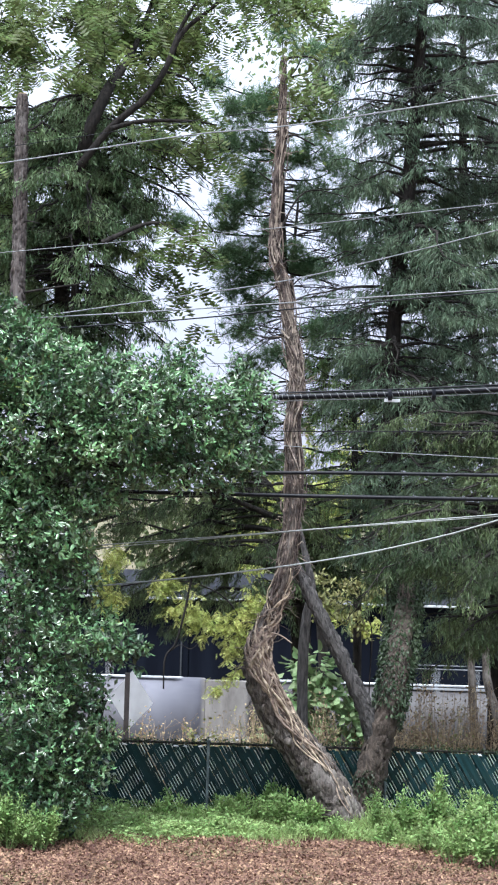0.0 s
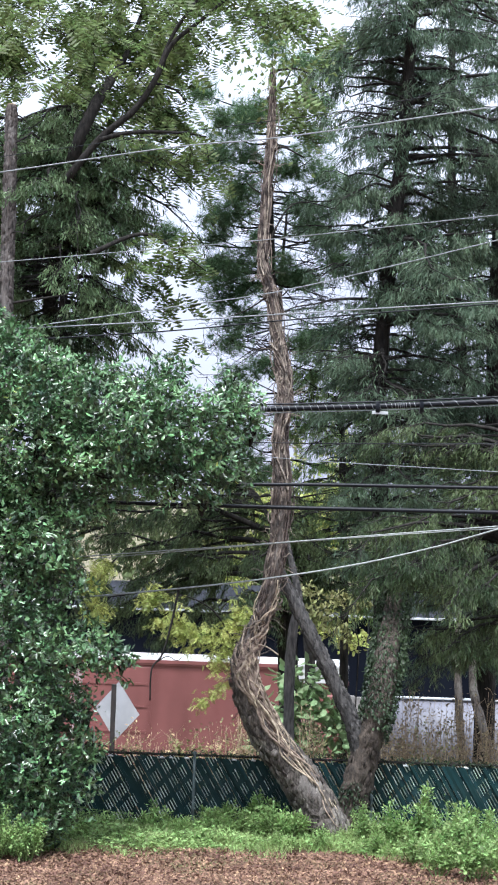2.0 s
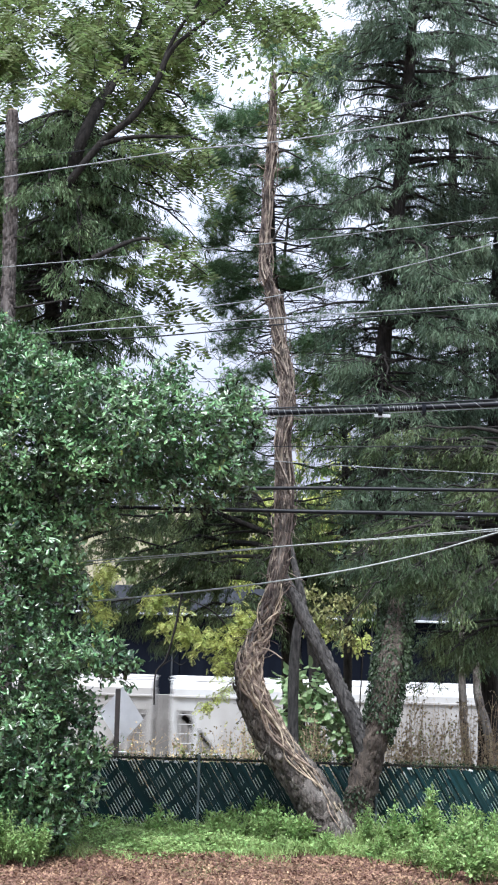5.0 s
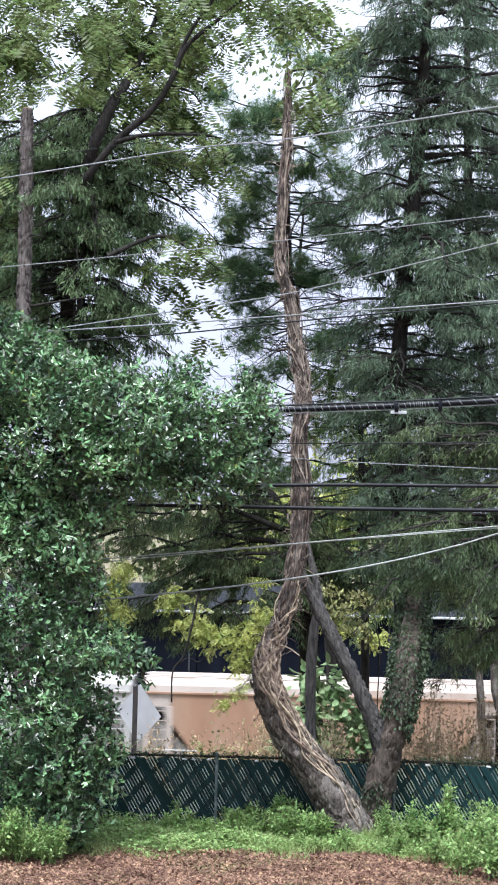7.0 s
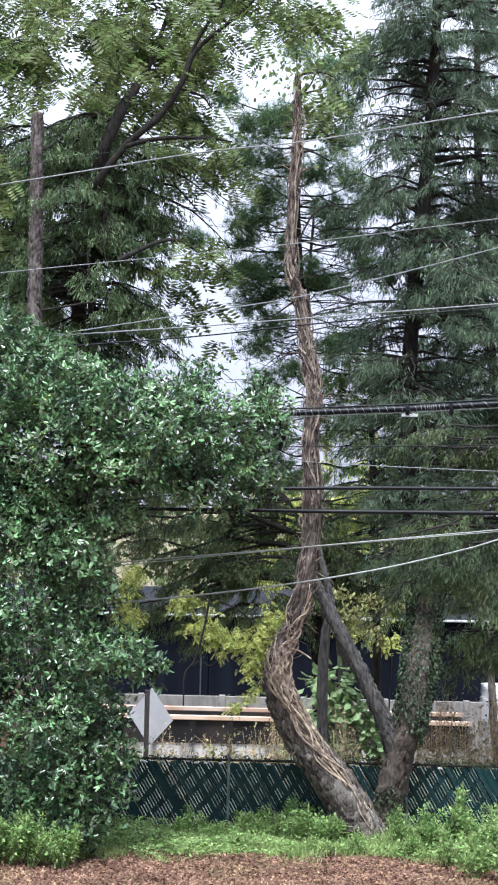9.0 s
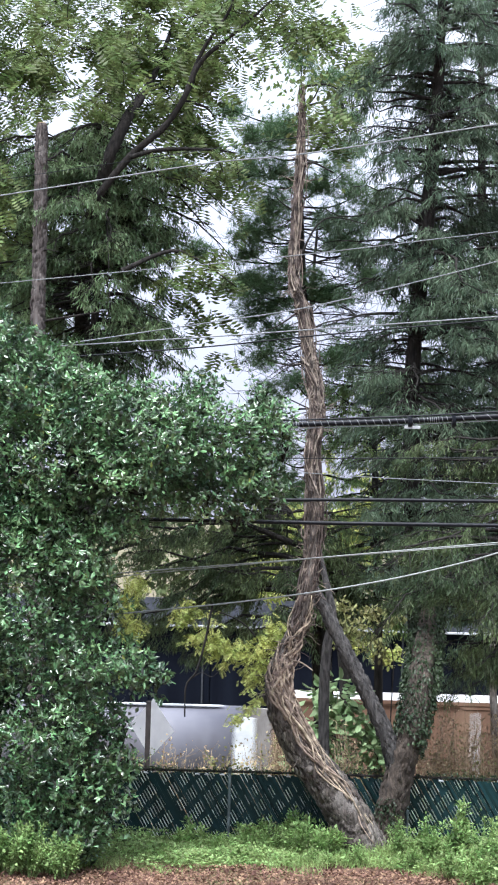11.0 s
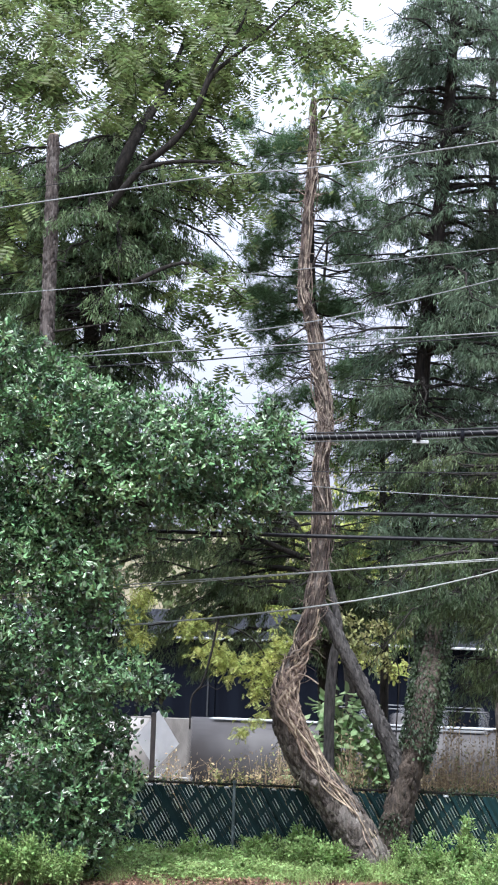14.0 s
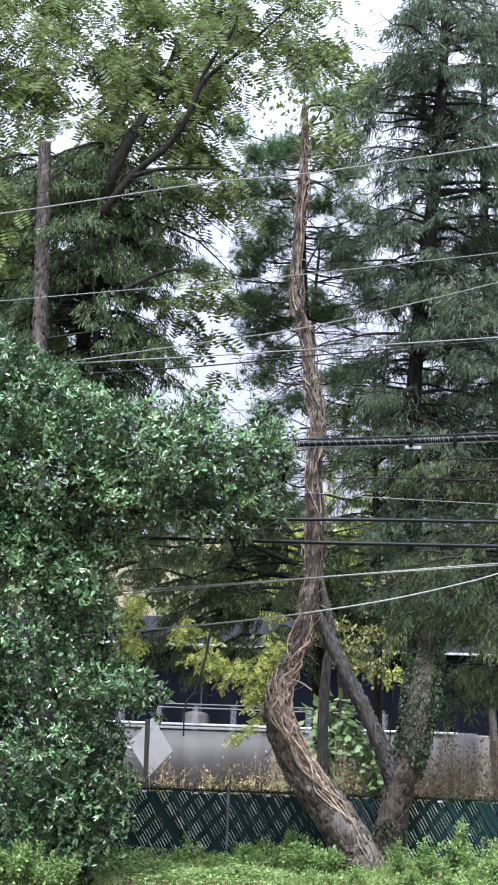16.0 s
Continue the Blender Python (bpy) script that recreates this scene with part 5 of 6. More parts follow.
RAILING = paint("weathered_grey_railing", (0.17, 0.18, 0.2), (0.26, 0.27, 0.29), (0.12, 0.11, 0.11), 0.6)
SAFETY_YELLOW = paint("worn_yellow_paint", (0.4, 0.27, 0.03), (0.5, 0.35, 0.05), (0.3, 0.2, 0.06), 0.6)
# dark brown for hopper end sheets: shade under the overhang, put into paint
SHADOWED = paint("shaded_brown_sheet", (0.035, 0.03, 0.028), (0.07, 0.06, 0.055), (0.1, 0.08, 0.07), 0.8)
CARS = []
SPEED = 12.7
TRACK_Y = 72.6


def truck(car, x):
    """A two-axle bogie."""
    b = part("bogie", box(x - 1.15, x + 1.15, -1.0, -0.86, 0.38, 0.72, 0.04), BLACK_STEEL, car)
    part("side_frame", box(x - 1.15, x + 1.15, 0.86, 1.0, 0.38, 0.72, 0.04), BLACK_STEEL, b)
    part("bolster", box(x - 0.2, x + 0.2, -0.86, 0.86, 0.45, 0.75, 0.03), BLACK_STEEL, b)
    for dx in (-0.88, 0.88):
        for y in (-0.76, 0.66):
            v, f = tube([(x + dx, y, 0.46), (x + dx, y + 0.04, 0.46), (x + dx, y + 0.1, 0.46)], [0.46, 0.46, 0.44], 20)
            part("wheel", mesh_np("wheel", v, f), RUST_STEEL, b)


def underframe(car, half, material=BLACK_STEEL, deck=1.05):
    bm = box(-half, half, -0.35, 0.35, deck - 0.32, deck, 0.02)
    part("sill", bm, material, car)
    for s in (-1, 1):
        part("coupler", box(s * half - 0.35, s * half + 0.35, -0.12, 0.12, 0.72, 0.95, 0.03), BLACK_STEEL, car)
        truck(car, s * (half - 1.9))


def ladder(car, x, y, z0, z1, material, w=0.45):
    bm = bmesh.new()
    for dx in (-w / 2, w / 2):
        box_bm(bm, x + dx - 0.02, x + dx + 0.02, y - 0.03, y + 0.01, z0, z1)
    z = z0 + 0.15
    while z < z1:
        box_bm(bm, x - w / 2, x + w / 2, y - 0.035, y - 0.005, z - 0.014, z + 0.014)
        z += 0.34
    return part("ladder", bm, material, car)


def tank_mesh(half, r, zc, sides=36):
    """A long barrel with domed ends."""
    rows = []
    for k in range(9):
        a = math.pi / 2 * k / 8
        rows.append((-half + 0.75 * r * (1 - math.sin(a)) * 0.85, r * max(math.cos(math.pi / 2 - a), 0.02)))
    rows += [(x, r) for x in np.linspace(-half + 0.3 * half, half - 0.3 * half, 4)]
    rows += [(-x, q) for x, q in reversed(rows[:9])]
    v = [(x, q * math.cos(t), zc + q * math.sin(t)) for x, q in rows for t in np.arange(sides) * 2 * math.pi / sides]
    f = [(i * sides + j, i * sides + (j + 1) % sides, (i + 1) * sides + (j + 1) % sides, (i + 1) * sides + j) for i in range(len(rows) - 1) for j in range(sides)]
    return mesh_np("tank", v, f)


def tank_car(right, left, label, material, rail=(-0.2, 0.45), top=4.02, railing=RAILING, r=1.45, platform=None, skirt=None):
    """right, left: the ends along the train; rail: where the top walkway runs, as shares from the middle."""
    mid, half = (right + left) / 2, (right - left) / 2
    car = empty("tank_car", (mid, TRACK_Y, RAIL_Z))
    underframe(car, half)
    zc = top - r
    part("tank", tank_mesh(half - 0.55, r, zc), material, car, smooth=True)
    for s in (-1, 1):
        part("saddle", box(s * (half - 2.0) - 0.5, s * (half - 2.0) + 0.5, -1.1, 1.1, 0.95, zc - r * 0.62, 0.03), BLACK_STEEL, car)
        ladder(car, s * (half - 0.35), -1.42, 0.8, 2.1, GUTTER, 0.5)
        v, f = tube([(s * (half - 0.1), -1.42, 1.9), (s * (half - 0.1), 1.42, 1.9)], [0.025, 0.025], 6)
        part("end_rail", mesh_np("end_rail", v, f), GUTTER, car)
    for x in np.arange(-half + 2.6, half - 2.5, 2.9):
        th = [(x, (r + 0.012) * math.cos(t), zc + (r + 0.012) * math.sin(t)) for t in np.linspace(0, 2 * math.pi, 37)]
        part("band", mesh_np("band", *tube(th, [0.02, 0.02], 4, capped=False)), material, car)
    # manway housing with valves and a railed walkway beside it
    x0, x1 = rail[0] * 2 * half, rail[1] * 2 * half
    xm = (x0 + x1) / 2
    v, f = tube([(xm, 0, top - 0.1), (xm, 0, top + 0.32), (xm, 0, top + 0.42)], [0.42, 0.42, 0.3], 18)
    part("manway", mesh_np("manway", v, f), material, car, smooth=True)
    part("walkway", box(x0, x1, -0.75, -0.35, top - 0.12, top - 0.06), railing, car)
    part("running_board", box(-half + 1.3, half - 1.3, -0.56, -0.3, top + 0.0, top + 0.045), GUTTER, car, "pale running board along the top")
    posts = np.linspace(x0, x1, max(3, int((x1 - x0) / 1.3) + 1))
    for y in (-0.78, 0.78):
        v, f = tube([(x0, y, top + 0.64), (x1, y, top + 0.64)], [0.022, 0.022], 6)
        part("handrail", mesh_np("handrail", v, f), railing, car)
        for x in posts:
            v, f = tube([(x, y, top - 0.2), (x, y, top + 0.64)], [0.018, 0.018], 6)
            part("rail_post", mesh_np("rail_post", v, f), railing, car)
    if platform:
        for x in posts[::2]:
            part("valve_box", box(x - 0.22, x + 0.22, -0.4, 0.3, top - 0.05, top + 0.5, 0.04), railing, car)
        part("vent_dome", tank_mesh(0.5, 0.33, top + 0.3, 16), railing, car, smooth=True)
    part("side_ladder", box(xm - 0.25, xm + 0.25, -r - 0.06, -r - 0.02, 1.3, 1.35), BLACK_STEEL, car)
    if skirt:
        # a yellow valve cover low on the flank and a pale board at the leading end
        part("valve_cover", box(skirt - mid - 0.56, skirt - mid + 0.56, -1.56, -1.36, 1.0, 1.42, 0.03), SAFETY_YELLOW, car, "yellow valve cover")
        part("end_board", box(half - 0.86, half - 0.12, -1.5, -1.44, 1.1, 3.75, 0.02), GUTTER, car, "pale end board")
    tagged(car, label, "tank car", group="cars of the goods train")
    CARS.append(car)
    return car


def box_car(right, left, label, body_mat, roof_mat, side_top=5.1, cooler=False):
    mid, half = (right + left) / 2, (right - left) / 2 - 0.25
    car = empty("boxcar", (mid, TRACK_Y, RAIL_Z))
    underframe(car, half + 0.25)
    x1 = half - (2.05 if cooler else 0)
    bm = box(-half, x1, -1.5, 1.5, 1.05, side_top, 0.02)
    part("body", bm, body_mat, car)
    # side posts between the panels, door and its tracks
    for x in np.arange(-half + 0.05, x1, 1.15):
        if abs(x) > 1.7:
            part("side_post", box(x - 0.035, x + 0.035, -1.535, -1.5, 1.1, side_top - 0.02), body_mat, car)
    d = part("door", box(-1.6, 1.6, -1.56, -1.505, 1.15, side_top - 0.2, 0.015), body_mat, car)
    for z in (1.7, 2.6, 3.5, 4.3):
        part("door_rib", box(-1.5, 1.5, -1.59, -1.56, z - 0.04, z + 0.04), body_mat, d)
    for x in (-1.1, -0.9):
        part("lock_rod", box(x - 0.02, x + 0.02, -1.61, -1.57, 1.2, side_top - 0.3), GUTTER, d)
    part("top_track", box(-half, x1, -1.57, -1.5, side_top - 0.12, side_top - 0.05), body_mat, car)
    bm = bmesh.new()
    prof = [(-1.56, side_top), (-1.56, side_top + 0.07), (0, side_top + 0.1), (1.56, side_top + 0.07), (1.56, side_top)]
    e = [[bm.verts.new((x, y, z)) for y, z in prof] for x in (-half - 0.03, half + 0.03)]
    for k in range(5):
        bm.faces.new((e[0][k], e[0][(k + 1) % 5], e[1][(k + 1) % 5], e[1][k]))
    bm.faces.new(e[0])
    bm.faces.new(list(reversed(e[1])))
    part("roof", bm, roof_mat, car, "pale sheet-metal roof")
    for y in (-1.6, 1.56):
        part("roof_edge", box(-half, x1, y, y + 0.04, side_top - 0.06, side_top + 0.075, 0.008), body_mat, car)
    for x in np.arange(-half + 0.6, half, 1.2):
        bm = bmesh.new()
        q = [bm.verts.new(c) for c in ((x - 0.03, -1.57, side_top + 0.09), (x + 0.03, -1.57, side_top + 0.09), (x + 0.03, 0, side_top + 0.13), (x - 0.03, 0, side_top + 0.13))]
        bm.faces.new(q)
        part("roof_rib", bm, roof_mat, car)
    if cooler:
        # end compartment: pale housing on top, deep level ribs below
        part("cooler_core", box(x1, half, -1.42, 1.42, 1.05, side_top, 0.01), body_mat, car)
        part("cooler_housing", box(x1 + 0.02, half, -1.52, 1.52, side_top - 0.58, side_top + 0.02, 0.03), roof_mat, car, "pale cooling unit housing")
        part("compartment_post", box(x1, x1 + 0.12, -1.53, -1.42, 1.1, side_top - 0.59, 0.01), body_mat, car)
        z = 1.15
        while z < side_top - 0.85:
            part("louvre", box(x1 + 0.13, half - 0.02, -1.53, -1.41, z, z + 0.27, 0.06), body_mat, car)
            z += 0.45
    for s in (-1, 1):
        ladder(car, s * (half - 0.3), -1.55, 1.2, 3.2, body_mat)
        for z in np.arange(1.4, side_top - 0.2, 0.5):
            part("end_rib", box(s * half - 0.06, s * half + 0.06, -1.3, 1.3, z, z + 0.22, 0.05), body_mat, car)
    tagged(car, label, "boxcar", group="cars of the goods train")
    CARS.append(car)
    return car


def hopper_car(right, left, label, side_mat, upper_mat, frame_mat):
    """A short covered hopper: curved shoulders, sloping end sheets, hatches along the roof."""
    mid, half = (right + left) / 2, (right - left) / 2 - 0.2
    car = empty("hopper_car", (mid, TRACK_Y, RAIL_Z))
    underframe(car, half + 0.2, frame_mat, 1.1)
    zs, zt = 4.05, 4.5
    slope = 2.3
    # body: straight sides with a slanted lower corner at each end
    bm = bmesh.new()
    side = [(-half + slope, 1.2), (half - slope, 1.2), (half - 0.95, zs - 1.05), (half - 0.95, zs), (-half + 0.95, zs), (-half + 0.95, zs - 1.05)]
    a = [bm.verts.new((x, -1.5, z)) for x, z in side]
    b = [bm.verts.new((x, 1.5, z)) for x, z in side]
    bm.faces.new(a)
    bm.faces.new(list(reversed(b)))
    for k in range(6):
        bm.faces.new((a[k], b[k], b[(k + 1) % 6], a[(k + 1) % 6]))
    bmesh.ops.recalc_face_normals(bm, faces=bm.faces[:])
    part("body", bm, side_mat, car)
    # shoulders and roof
    bm = bmesh.new()
    prof = [(-1.52, zs + 0.004), (-1.5, zs + 0.25), (-1.3, zs + 0.5), (-0.75, zt - 0.06), (0, zt), (0.75, zt - 0.06), (1.3, zs + 0.5), (1.5, zs + 0.25), (1.52, zs + 0.004)]
    e = [[bm.verts.new((x, y, z)) for y, z in prof] for x in (-half, half)]
    n = len(prof)
    for k in range(n):
        bm.faces.new((e[0][k], e[0][(k + 1) % n], e[1][(k + 1) % n], e[1][k]))
    bm.faces.new(e[0])
    bm.faces.new(list(reversed(e[1])))
    bmesh.ops.recalc_face_normals(bm, faces=bm.faces[:])
    part("roof", bm, upper_mat, car)
    part("side_rail", box(-half, half, -1.56, -1.5, zs - 0.05, zs + 0.03, 0.01), frame_mat, car)
    for x in np.linspace(-half + 1.3, half - 1.3, 7):
        part("hatch", box(x - 0.45, x + 0.45, -0.35, 0.35, zt - 0.02, zt + 0.07, 0.03), upper_mat, car)
    for y in (-0.65, 0.65):
        part("running_board", box(-half - 0.1, half + 0.1, y - 0.16, y + 0.16, zt + 0.03, zt + 0.06), upper_mat, car)
    for s in (-1, 1):
        part("end_wall", box(s * half - 0.04, s * half + 0.04, -1.45, 1.45, zs - 0.9, zs, 0.01), upper_mat, car)
        for y in (-1.45, 1.45):
            part("corner_post", box(s * (half - 0.08) - 0.08, s * (half - 0.08) + 0.08, y - 0.06, y + 0.06, 1.1, zs, 0.01), upper_mat, car)
            part("inner_post", box(s * (half - 0.9) - 0.09, s * (half - 0.9) + 0.09, y - 0.06, y + 0.06, 1.1, zs - 0.5, 0.01), upper_mat, car)
        part("end_panel", box(s * (half - 0.5) - 0.42, s * (half - 0.5) + 0.42, -1.47, -1.43, zs - 0.52, zs, 0.01), upper_mat, car)
        ladder(car, s * (half - 0.5), -1.5, 1.2, 3.7, upper_mat, 0.5)
        part("end_sill", box(s * half - 0.9 - 0.9 * (s > 0) + 0.9 * (s < 0) * 0, s * half + 0.9 * (s < 0), -1.48, 1.48, 1.0, 1.12), frame_mat, car)
        v, f = tube([(s * (half - 0.1), -1.5, 2.0), (s * (half - 2.0), -1.5, 2.0)], [0.025, 0.025], 6)
        part("grab_rail", mesh_np("grab_rail", v, f), GUTTER, car)
        # the slanted end sheet, with the shade of its recess in the colour
        bm = bmesh.new()
        q = [bm.verts.new(c) for c in ((s * (half - 0.3), -1.4, zs - 0.8), (s * (half - 0.3), 1.4, zs - 0.8), (s * (half - slope - 0.2), 1.4, 1.15), (s * (half - slope - 0.2), -1.4, 1.15))]
        bm.faces.new(q)
        bmesh.ops.solidify(bm, geom=bm.faces[:], thickness=0.04)
        part("slope_sheet", bm, SHADOWED, car, "sloping end sheet, coloured dark for the shade under the overhang")
    tagged(car, label, "hopper car", group="cars of the goods train")
    CARS.append(car)
    return car


def gondola(right, left, label):
    mid, half = (right + left) / 2, (right - left) / 2 - 0.3
    car = empty("gondola_car", (mid, TRACK_Y, RAIL_Z))
    underframe(car, half + 0.3)
    top = 3.23
    part("floor", box(-half, half, -1.45, 1.45, 1.05, 1.15), BLACK_STEEL, car)
    for y0, y1 in ((-1.5, -1.44), (1.44, 1.5)):
        part("side", box(-half, half, y0, y1, 2.38, top), BLACK_STEEL, car)
    for s in (-1, 1):
        part("end_wall", box(s * half - 0.04, s * half + 0.04, -1.5, 1.5, 1.1, top), BLACK_STEEL, car)
    for x in np.arange(-half, half + 0.1, 1.35):
        part("stake", box(x - 0.07, x + 0.07, -1.6, -1.5, 1.1, top - 0.02, 0.01), BLACK_STEEL, car)
    for y in (-1.53, 1.53):
        part("top_chord", box(-half - 0.03, half + 0.03, y - 0.1, y + 0.1, top, top + 0.16, 0.02), GON_RIM, car, "worn beige top rim")
    part("mid_rib", box(-half, half, -1.57, -1.5, 2.4, 2.48), BLACK_STEEL, car)
    n = 9
    for k in range(n):
        x0 = -half + 2 * half * k / n
        part("lower_panel", box(x0 + 0.12, x0 + 2 * half / n - 0.12, -1.52, -1.44, 1.2, 2.4, 0.01), HOP_WHITE, car, "pale lower side panel")
    tagged(car, label, "gondola car", group="cars of the goods train")
    CARS.append(car)
    return car


tank_car(19.5, -0.35, "dull grey railway tank car with stained flanks", TANK_DARK)
tank_car(-0.95, -20.7, "pale grey railway tank car with a railed walkway", TANK_WHITE, (-0.12, 0.3))
box_car(-21.0, -38.75, "faded red refrigerated boxcar with a white end compartment", BOX_RED, ROOF_WHITE, cooler=True)
hopper_car(-39.0, -52.4, "dusty pale covered hopper car with sloping ends", HOP_PINK, HOP_PINK, HOP_GREY)
hopper_car(-52.5, -65.9, "dusty grey-white covered hopper car with sloping ends", HOP_GREY, HOP_WHITE, HOP_GREY)
hopper_car(-66.2, -79.4, "grey-white covered hopper car with a pale roof", HOP_GREY, HOP_GREY, HOP_GREY)
hopper_car(-79.6, -92.9, "faded orange-brown covered hopper car with a dusty pink roof", HOP_ORANGE, HOP_PINK, HOP_ORANGE)
hopper_car(-93.0, -106.3, "white covered hopper car with sloping ends", HOP_WHITE, HOP_WHITE, HOP_GREY)
gondola(-106.6, -122.5, "sooty black gondola car with a worn beige rim")
box_car(-122.7, -139.6, "rusty red-brown boxcar with a pale roof", BOX_BROWN, ROOF_WHITE, side_top=4.45)
tank_car(-139.9, -161.6, "pale grey railway tank car with a long railed walkway", TANK_WHITE, (-0.28, 0.09), skirt=-147.7)
tank_car(-162.2, -181.2, "dark grey railway tank car with a white-lit top", TANK_DARK, (-0.22, 0.09))
tank_car(-181.6, -194.6, "short clean white railway tank car with a fitted platform", TANK_CREAM, (-0.14, 0.1), top=3.9, railing=HOP_WHITE, platform=True)
tank_car(-194.9, -214.5, "dark grey railway tank car with a railed walkway", TANK_DARK, (-0.4, 0.3))


def motions():
    """The whole train rolls past at one steady speed."""
    for car in CARS:
        x = car.location[0]
        walk(car, [(t, pose(x + SPEED * t, TRACK_Y, RAIL_Z)) for t in (0.0, 4.0, 8.0, 12.0, 16.0)])


# ---- sign seen from behind, on a post on the bank ----
SIGN_BACK = mat("sign_back_aluminium", (0.52, 0.52, 0.56), (0.62, 0.62, 0.66), 3.0, 0.6, stain=(0.6, 0.6, 0.62))
RUSTY_POST = mat("dark_sign_post", (0.012, 0.011, 0.012), (0.045, 0.034, 0.032), 8.0, 0.7)
sp = (-2.13, 37, 1.64)
sign = tagged(empty("road_sign", (sp[0], 37, -0.5)), "grey back of a diamond-shaped sign on a dark post", "sign")
bm = bmesh.new()
h = 0.55
q = [bm.verts.new((x, -0.02, z)) for x, z in ((0, h), (h, 0), (0, -h), (-h, 0))]
bm.faces.new(q)
bmesh.ops.solidify(bm, geom=bm.faces[:], thickness=0.01)
plate = part("plate", bm, SIGN_BACK, sign)
plate.location = (0.06, 0, sp[2] + 0.5 - 0.1)
plate.rotation_euler = (0, radians(2), radians(-38))
part("post", box(-0.045, 0.045, -0.5, -0.42, -0.3, sp[2] + 0.5 + 0.44, 0.005), RUSTY_POST, sign)

# ---- mulch, grass and weeds on the verge ----
rng = np.random.default_rng(71)
n = 65000
p = np.stack([rng.uniform(-5.2, 5.2, n), rng.uniform(26.0, 31.2, n), np.full(n, 0.03)], 1)
p[:, 2] += 0.035 * noise3(p, 1.6, 5) + np.abs(rng.normal(size=n)) * 0.02
a = rng.normal(size=(n, 3)) * np.array([1, 1, 0.45])
mulch = part("mulch", scatter("mulch", SMALL_LEAF, p, a, rng.normal(size=(n, 3)) * np.array([1, 1, 0.5]), rng.uniform(0.2, 1, n) ** 2 * 0.055 + 0.018), MULCH)
tagged(mulch, "scattered reddish-brown fallen leaves and mulch chips", "mulch", kind="stuff")

n = 62000
p = np.stack([rng.uniform(-5.5, 5.5, n), rng.uniform(29.6, 33.6, n), np.zeros(n)], 1)
edge = 30.6 + 0.4 * noise3(p, 1.3, 8) + 0.25 * noise3(p, 4.0, 18) + np.abs(rng.normal(size=len(p))) * 0.25 + np.interp(p[:, 0], [-5, 0, 1.5, 5], [-0.3, 0.1, 0.5, -0.6])
p = p[(p[:, 1] > edge) & (p[:, 1] < 33.6)]
n = len(p)
a = np.stack([rng.normal(size=n) * 0.5, rng.normal(size=n) * 0.5, np.ones(n)], 1)
grass = part("grass", scatter("grass", BLADE, p, a, rng.normal(size=(n, 3)), rng.uniform(0.06, 0.2, n) * (1 + 0.5 * noise3(p, 2.0, 9))), GRASS)
tagged(grass, "ragged green grass strip along the fence", "grass", kind="stuff")

# low leafy cover among the grass, in patches
n = 70000
p = np.stack([rng.uniform(-5.5, 5.5, n), rng.uniform(29.6, 33.6, n), np.zeros(n)], 1)
edge = 30.75 + 0.4 * noise3(p, 1.3, 8) + 0.3 * noise3(p, 4.0, 19) + np.abs(rng.normal(size=n)) * 0.3 + np.interp(p[:, 0], [-5, 0, 1.5, 5], [-0.3, 0.1, 0.5, -0.6])
p = p[(p[:, 1] > edge) & (noise3(p, 2.4, 26) + 0.5 * noise3(p, 7.0, 27) > -0.35)]
n = len(p)
p[:, 2] = rng.uniform(0.02, 0.2, n) * (1 + 0.6 * noise3(p, 3.0, 28)).clip(0.3, 2)
a = unit(rng.normal(size=(n, 3)) * np.array([1, 1, 0.4]))
cover = part("ground_cover", scatter("ground_cover", SMALL_LEAF, p, a, np.cross(a, [[0, 0, 1.0]]) + rng.normal(size=(n, 3)) * 0.25, rng.uniform(0.03, 0.085, n)), WEED)
tagged(cover, "low bright green leafy weeds spreading through the grass", "ground cover", kind="stuff")


def weed(at, height, width, seed, material=WEED, leaf=0.09, count=420, label="bushy bright green weed beside the fence", name="weed"):
    """A bushy weed: a few stems and leaves towards the outside."""
    rng = np.random.default_rng(seed)
    th = tagged(empty(name, at), label, "weed", group="weeds along the fence")
    stems, pts, al = [], [], []
    for _ in range(max(7, int(width * 16))):
        az, out = rng.uniform(0, 6.28), rng.uniform(0.1, 1) * width / 2
        e = np.array([math.cos(az) * out, math.sin(az) * out * 0.8, height * rng.uniform(0.55, 1.05) * (1 - 0.35 * (out / (width / 2)) ** 2)])
        line = np.array([[e[0] * 0.25, e[1] * 0.25, 0], e * np.array([0.7, 0.7, 0.5]), e])
        s = bezier_line(line, 5)
        stems.append(tube(s, [0.008, 0.003], 4))
        m = count // max(7, int(width * 16))
        k = rng.uniform(0.2, 1.0, m) ** 0.7
        q = np.stack([np.interp(k, np.linspace(0, 1, len(s)), s[:, j]) for j in range(3)], 1)
        d = unit(rng.normal(size=(m, 3)) + np.array([0, 0, 0.35]))
        pts.append(q + d * rng.uniform(0, 0.09, (m, 1)))
        al.append(d)
    tagged(part("stem", tubes_mesh("stem", stems), material, th), kind="stuff")
    pts, al = np.concatenate(pts), np.concatenate(al)
    part("foliage", scatter("foliage", SMALL_LEAF, pts, al, np.cross(al, [[0, 0, 1.0]]) + rng.normal(size=al.shape) * 0.3, rng.uniform(0.5, 1.1, len(pts)) * leaf), material, th)
    return th


